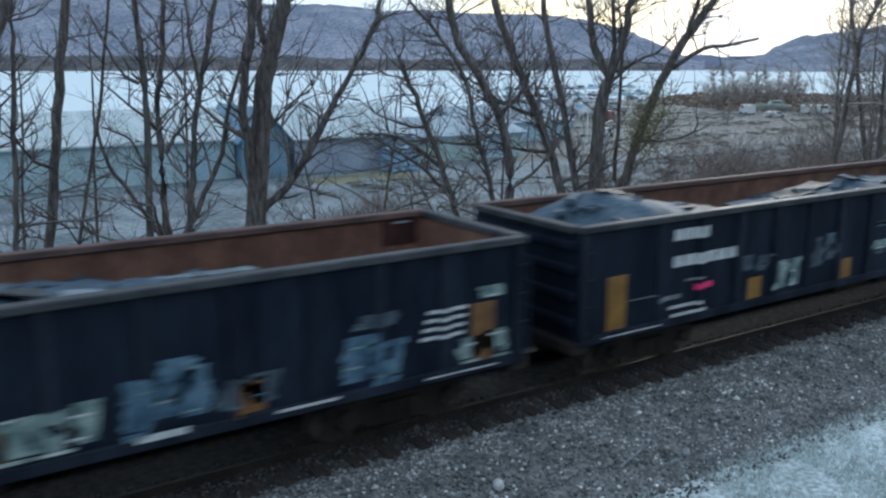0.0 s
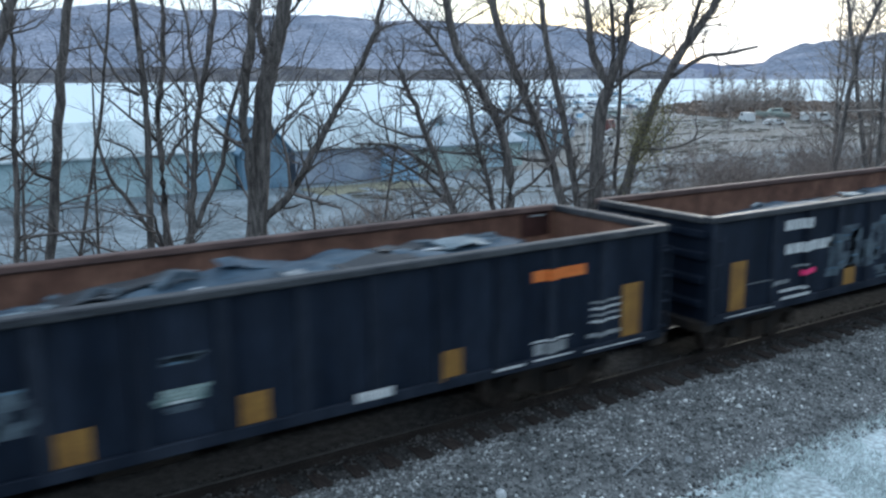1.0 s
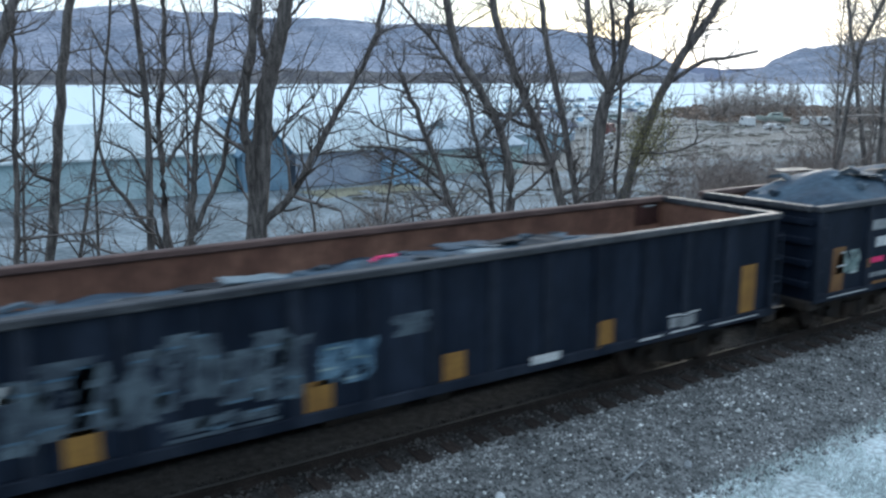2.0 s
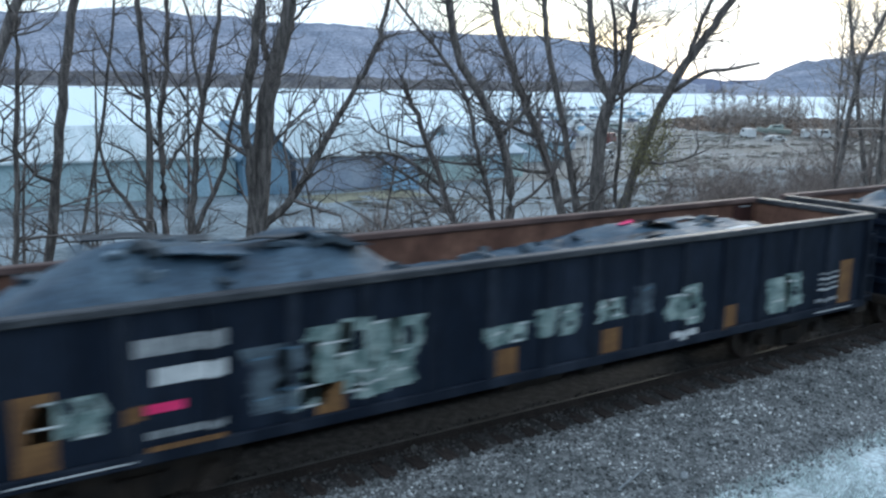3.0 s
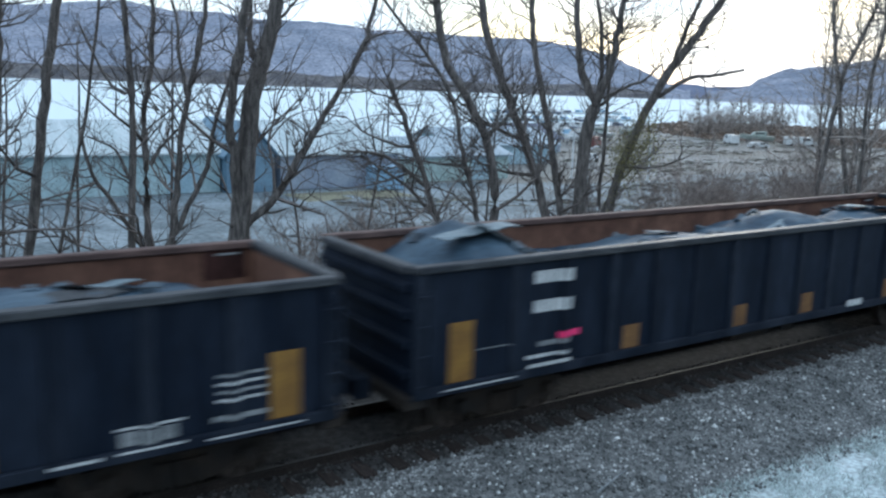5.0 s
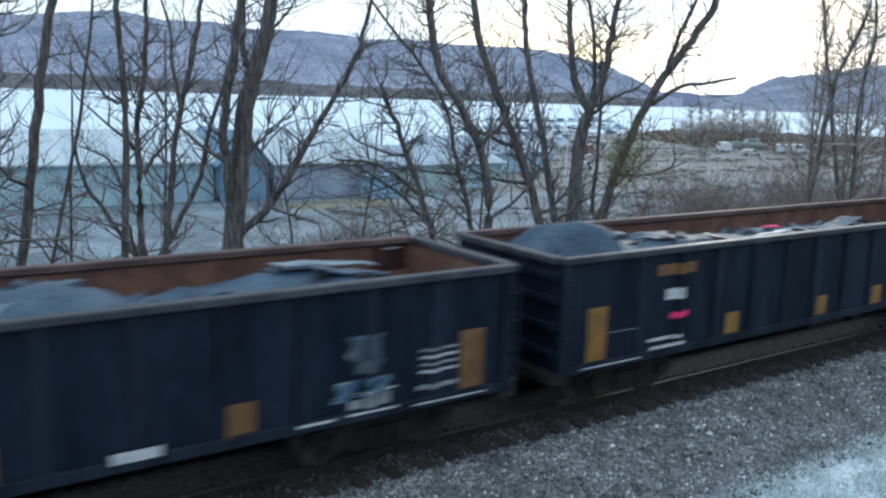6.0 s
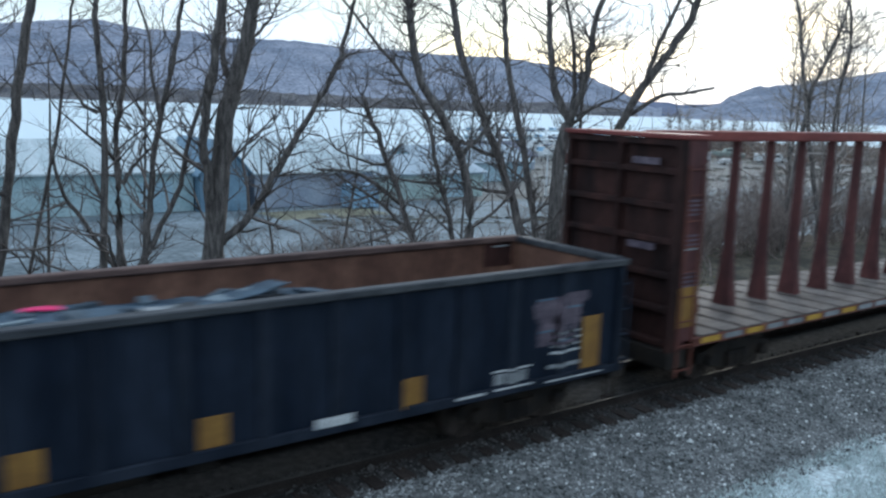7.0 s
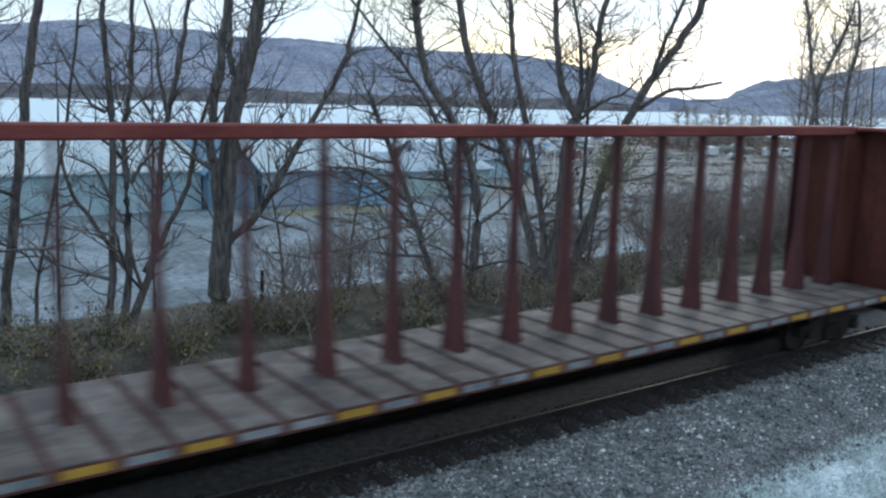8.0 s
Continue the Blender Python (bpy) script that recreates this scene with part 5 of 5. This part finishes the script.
# third wagon: long slate-blue piece
for i, (x, z, w, h, m) in enumerate(((-4.5, 1.75, 1.3, 1.2, M_DARKGRAF), (-3.2, 1.85, 1.2, 1.1, M_DARKGRAF), (-2.0, 1.7, 1.1, 1.2, M_DARKGRAF),
                                     (-0.9, 1.6, 0.75, 0.65, M_BLUEGRAF), (0.2, 2.0, 0.6, 0.5, M_DARKGRAF), (-2.6, 1.15, 1.4, 0.3, M_DARKGRAF))):
    blotch(gondolas[2], x, z, w, h, 50 + i, m, "faded slate-blue graffiti, unreadable")
# fourth wagon: mint throw-ups along the whole side
c4 = gondolas[3]
bars(c4, "lettering", -6.82, -5.68, 2.2, 2.42, 4, M_GREYMARK, "", 0.05)
bars(c4, "lettering", -6.6, -5.7, 1.82, 2.04, 4, M_WHITE, "", 0.05)
mark(c4, "pink_dash", -6.72, -6.25, 1.48, 1.6, M_PINK, "hot pink painted dash")
mark(c4, "ochre_patch", -6.98, -6.74, 1.42, 1.62, M_DULLYEL)
bars(c4, "data_line", -6.72, -5.72, 1.16, 1.26, 4, M_GREYMARK, "", 0.08)
bars(c4, "data_line", -6.72, -5.75, 1.02, 1.09, 4, M_DULLYEL, "", 0.08)
for i, (x, z, w, h, m) in enumerate(((-7.6, 1.6, 0.8, 0.7, M_MINTGRAF), (-4.95, 1.65, 1.0, 1.1, M_DARKGRAF), (-4.2, 1.75, 0.9, 1.2, M_MINTGRAF), (-3.35, 1.7, 0.95, 1.3, M_MINTGRAF),
                                     (-1.25, 1.65, 0.8, 0.45, M_MINTGRAF), (-0.25, 1.75, 0.75, 0.55, M_MINTGRAF), (0.85, 1.75, 0.75, 0.42, M_MINTGRAF), (1.7, 1.85, 0.5, 0.8, M_DARKGRAF),
                                     (2.75, 1.6, 0.85, 0.75, M_MINTGRAF), (5.6, 1.5, 1.0, 0.9, M_MINTGRAF))):
    blotch(c4, x, z, w, h, 70 + i, m, "mint-white graffiti throw-up, unreadable")
bars(c4, "data_line", 2.45, 3.1, 0.98, 1.14, 3, M_WHITE, "", 0.05)
# fifth wagon: a single smeared tag
blotch(gondolas[4], -0.2, 1.55, 1.1, 0.55, 91, M_BLUEGRAF, "smeared pale blue graffiti, unreadable")
blotch(gondolas[4], -0.1, 1.15, 1.2, 0.3, 92, M_DARKGRAF, "faded graffiti, unreadable")
blotch(gondolas[4], 1.9, 1.65, 0.7, 0.35, 93, M_DARKGRAF, "faded graffiti, unreadable")
blotch(gondolas[4], 3.8, 1.7, 0.6, 0.4, 94, M_DARKGRAF, "faded graffiti, unreadable")
# sixth and seventh
blotch(gondolas[5], 5.72, 1.32, 0.9, 0.4, 95, M_BLUEGRAF, "pale blue graffiti, unreadable")
blotch(gondolas[5], 5.85, 1.8, 0.5, 0.6, 96, M_DARKGRAF, "faded graffiti, unreadable")
blotch(gondolas[6], 6.9, 1.95, 1.0, 0.9, 97, M_MAUVE, "faded mauve graffiti, unreadable")

LOADS = []
W, G, P = M_WHITE, M_GREYMARK, M_PINK
def fill(k, level, humps, pale):
    humps, pale = ([(r[0] + PAINT, *r[1:]) for r in rows] for rows in (humps, pale))
    LOADS.append((scrap(POSITIONS[k], 20 + k, level, humps, pale), POSITIONS[k]))


fill(0, 2.44, [(0.5, 0.32, 2.0), (3.6, 0.05, 1.5), (7.5, -0.9, 2.4)], [(3.9, -0.6, 0.5, W), (2.2, -0.7, 0.4, G)])
fill(1, 2.36, [(-6.9, 0.70, 1.5), (-4.6, 0.15, 1.4), (1.2, 0.34, 2.2), (4.0, 0.25, 1.5), (6.2, 0.2, 1.0), (8.4, -0.8, 0.9)], [(0.5, -0.6, 0.3, W), (2.2, -0.5, 0.4, G), (4.6, 0.2, 0.4, W), (5.6, -0.5, 0.35, G)])
fill(2, 2.38, [(-8.2, -0.9, 1.6), (-3.0, 0.12, 1.6), (1.5, 0.2, 2.0), (4.5, 0.12, 1.5), (8.0, -0.7, 1.3)], [(-3.2, -0.3, 0.35, G), (-1.8, -0.7, 0.6, W), (2.6, 0.3, 0.4, G), (3.6, -0.5, 0.4, G), (0.7, 0.3, 0.25, P)])
fill(3, 2.40, [(-6.4, 0.85, 1.3), (-4.0, 0.85, 1.4), (-7.6, 0.2, 1.0), (0.9, 0.1, 1.2), (2.7, 0.36, 1.1), (4.6, 0.26, 1.3), (6.4, 0.2, 1.0), (8.4, -0.8, 1.0)], [(4.6, 0.2, 0.3, G), (0.6, -0.3, 0.5, G), (5.5, -0.4, 0.3, W), (2.9, 0.3, 0.22, P)])
fill(4, 2.42, [(-8.0, 0.25, 1.0), (-5.6, 0.50, 1.5), (-0.2, 0.24, 1.3), (1.6, 0.30, 0.9), (4.6, 0.28, 1.0), (6.5, 0.15, 1.0), (8.3, -0.7, 0.8)], [(-6.3, -0.6, 0.35, W), (-5.0, 0.2, 0.3, W), (-2.0, -0.8, 0.5, G), (1.0, -0.8, 0.5, W)])
fill(5, 2.42, [(-6.9, 0.75, 0.9), (-1.5, 0.15, 1.4), (1.95, 0.44, 1.0), (4.0, 0.08, 0.7), (5.8, 0.26, 1.1), (8.5, -0.9, 0.8)], [(-5.5, -0.4, 0.4, G), (4.2, -0.6, 0.35, G)])
fill(6, 2.40, [(-7.2, 0.80, 0.75), (-4.4, 0.34, 1.3), (-0.5, 0.2, 2.0), (2.8, 0.15, 1.2), (7.2, -1.0, 2.4)], [(-5.6, -0.7, 0.5, W), (-2.2, 0.4, 0.3, G), (0.8, -0.4, 0.4, G), (-0.7, 0.3, 0.25, P)])



# ---- centre-beam flat wagon ----
def centerbeam(x_mid):
    car = thing("centerbeam_wagon", pose(x_mid, TRACK_Y, 0), "oxide-red centre-beam flat wagon, empty, with tall end bulkheads", "train car")
    half, deck, topz = 12.0, 1.20, 4.97
    for s in (-1, 1):
        x0, x1 = s * half, s * (half - 0.78)
        # outer side coloured dark for shade, while the liner stays oxide red
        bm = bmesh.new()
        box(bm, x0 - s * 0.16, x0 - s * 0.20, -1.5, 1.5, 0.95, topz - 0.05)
        b = part("bulkhead", bm, M_DARKENED, car, "tall ribbed end bulkhead")
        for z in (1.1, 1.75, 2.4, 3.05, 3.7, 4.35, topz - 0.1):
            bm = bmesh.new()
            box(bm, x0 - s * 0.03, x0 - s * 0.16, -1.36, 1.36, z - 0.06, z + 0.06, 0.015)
            part("bulkhead_rib", bm, M_DARKENED, b)
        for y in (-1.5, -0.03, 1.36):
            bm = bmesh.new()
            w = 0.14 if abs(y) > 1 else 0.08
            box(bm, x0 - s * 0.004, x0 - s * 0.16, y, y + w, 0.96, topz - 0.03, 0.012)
            part("bulkhead_post", bm, M_DARKENED, b)
        for y in (-1.5, 1.46):
            bm = bmesh.new()
            box(bm, x0 - s * 0.205, x1, y, y + 0.04, 1.0, topz - 0.04, 0.008)
            part("bulkhead_wing", bm, M_WING, b)
        bm = bmesh.new()
        box(bm, x0 - s * 0.203, x0 - s * 0.23, -1.455, 1.455, 1.0, topz - 0.06)
        part("bulkhead_liner", bm, M_FLAT, b)
        bm = bmesh.new()
        box(bm, x0 + s * 0.01, x1 - s * 0.01, -1.54, 1.54, topz - 0.03, topz + 0.06, 0.02)
        part("bulkhead_cap", bm, M_CHORD, b)
        bm = bmesh.new()
        box(bm, x0 - s * 0.233, x1 - s * 0.45, -0.12, 0.12, deck, topz - 0.12)
        part("end_web", bm, M_FLAT, b)
        for z, h in ((3.55, 0.34), (2.9, 0.34), (2.2, 0.34)):
            for q in range(4):
                bm = bmesh.new()
                zz = z + q * h / 4
                box(bm, x1 + s * 0.08, x1 + s * 0.55, -1.51, -1.502, zz, zz + 0.035)
                part("data_line", bm, M_GREYMARK if (z, q) == (2.9, 0) else M_MAUVE, b)
        bm = bmesh.new()
        box(bm, x1 + s * 0.05, x1 + s * 0.6, -1.512, -1.502, 1.42, 2.2)
        part("yellow_panel", bm, M_YELLOW, b, "upright ochre-yellow panel")
        for z in (4.45, 2.85):
            bm = bmesh.new()
            box(bm, x0 + s * 0.004, x0 + s * 0.012, -1.0, -0.35, z, z + 0.13)
            part("placard", bm, M_MAUVE, b, "small dull placard")
        bm = bmesh.new()
        box(bm, x0 - s * 0.02, x0 - s * 0.5, -1.5, 1.5, 0.62, 1.0, 0.03)
        part("end_sill", bm, M_UNDER, car)
        coupler(car, x0, s)
        ladder(car, x0 - s * 0.62, x0 - s * 0.2, -1.55, 0.6, 4.4, 9, M_FLAT)
    # top chord on the centre line
    bm = bmesh.new()
    box(bm, -half + 0.8, half - 0.8, -0.17, 0.17, topz - 0.13, topz + 0.09, 0.03)
    part("top_chord", bm, M_CHORD, car, "red-painted top beam")
    for i in range(-9, 8):
        x = 1.79 + 1.26 * i
        wide = i % 2 == 0
        w = 0.055 if wide else 0.036
        bm = bmesh.new()
        rings = []
        for z, hx, hy in ((deck - 0.05, w * 2.3, 0.24), (deck + 0.55, w * 1.7, 0.17), (deck + 1.3, w * 0.8, 0.12), (topz - 0.08, w * 0.6, 0.10)):
            rings.append([bm.verts.new(p) for p in ((x - hx, -hy, z), (x + hx, -hy, z), (x + hx, hy, z), (x - hx, hy, z))])
        for a, b in zip(rings, rings[1:]):
            for k in range(4):
                bm.faces.new((a[k], a[(k + 1) % 4], b[(k + 1) % 4], b[k]))
        bm.faces.new(rings[0][::-1])
        bm.faces.new(rings[-1])
        part("post", bm, M_WING, car)
    # side sills with bright tie-down pockets, cross deck plates
    for s in (-1, 1):
        bm = bmesh.new()
        box(bm, -half + 0.4, half - 0.4, s * 1.38, s * 1.5, 0.98, 1.16, 0.015)
        box(bm, -half + 0.4, half - 0.4, s * 1.2, s * 1.38, 0.98, 1.02)
        part("side_sill", bm, M_FLAT, car)
    k = 0
    x = -half + 0.95
    while x < half - 1.1:
        bm = bmesh.new()
        box(bm, x, x + 0.6, -1.5, -0.004, 1.165, 1.20, 0.008)
        part("deck_plate", bm, M_DECK, car, "pale bare-steel deck plate")
        bm = bmesh.new()
        box(bm, x, x + 0.6, 0.004, 1.5, 1.165, 1.20, 0.008)
        part("deck_plate", bm, M_DECK, car, "pale bare-steel deck plate")
        bm = bmesh.new()
        box(bm, x + 0.04, x + 0.62, -1.507, -1.502, 1.03, 1.14)
        part("tie_down_mark", bm, (M_BRIGHTYEL, M_GREYMARK, M_BRIGHTYEL, M_GREYMARK, M_GREYMARK)[k % 5], car, "painted tie-down pocket")
        k += 1
        x += 0.72
    bm = bmesh.new()
    box(bm, -half + 0.5, half - 0.5, -1.36, 1.36, 1.10, 1.14)
    part("under_deck", bm, M_WING, car, "dull maroon sunken deck between the plates")
    bm = bmesh.new()
    box(bm, -half + 0.3, half - 0.3, -0.35, 0.35, 0.55, 1.09, 0.03)
    for i in range(13):
        xx = -9.6 + i * 1.6
        box(bm, xx - 0.05, xx + 0.05, -1.36, 1.36, 0.85, 1.09)
    part("underframe", bm, M_UNDER, car)
    truck(car, -9.3)
    truck(car, 9.3)
    return car


flat_x = 119.68 + 12.0
flat_car = centerbeam(flat_x)
CARS.append((flat_car, flat_x))


def motions():
    """The whole train rolls by at an even speed; the wheels turn with it."""
    for ob, s in CARS + LOADS:
        walk(ob, [(t, pose(s - SPEED * t, TRACK_Y, 0)) for t in (0.0, 2.0, 4.0, 6.0, 8.0)])
    spin = SPEED / 0.46
    for car, s in CARS:
        for w in car.children:
            if w.name.startswith("wheelset"):
                x, y, z = w.location
                walk(w, [(i / 30, Matrix.Translation((x, y, z)) @ Matrix.Rotation(-spin * i / 30, 4, 'Y')) for i in range(241)])


motions()
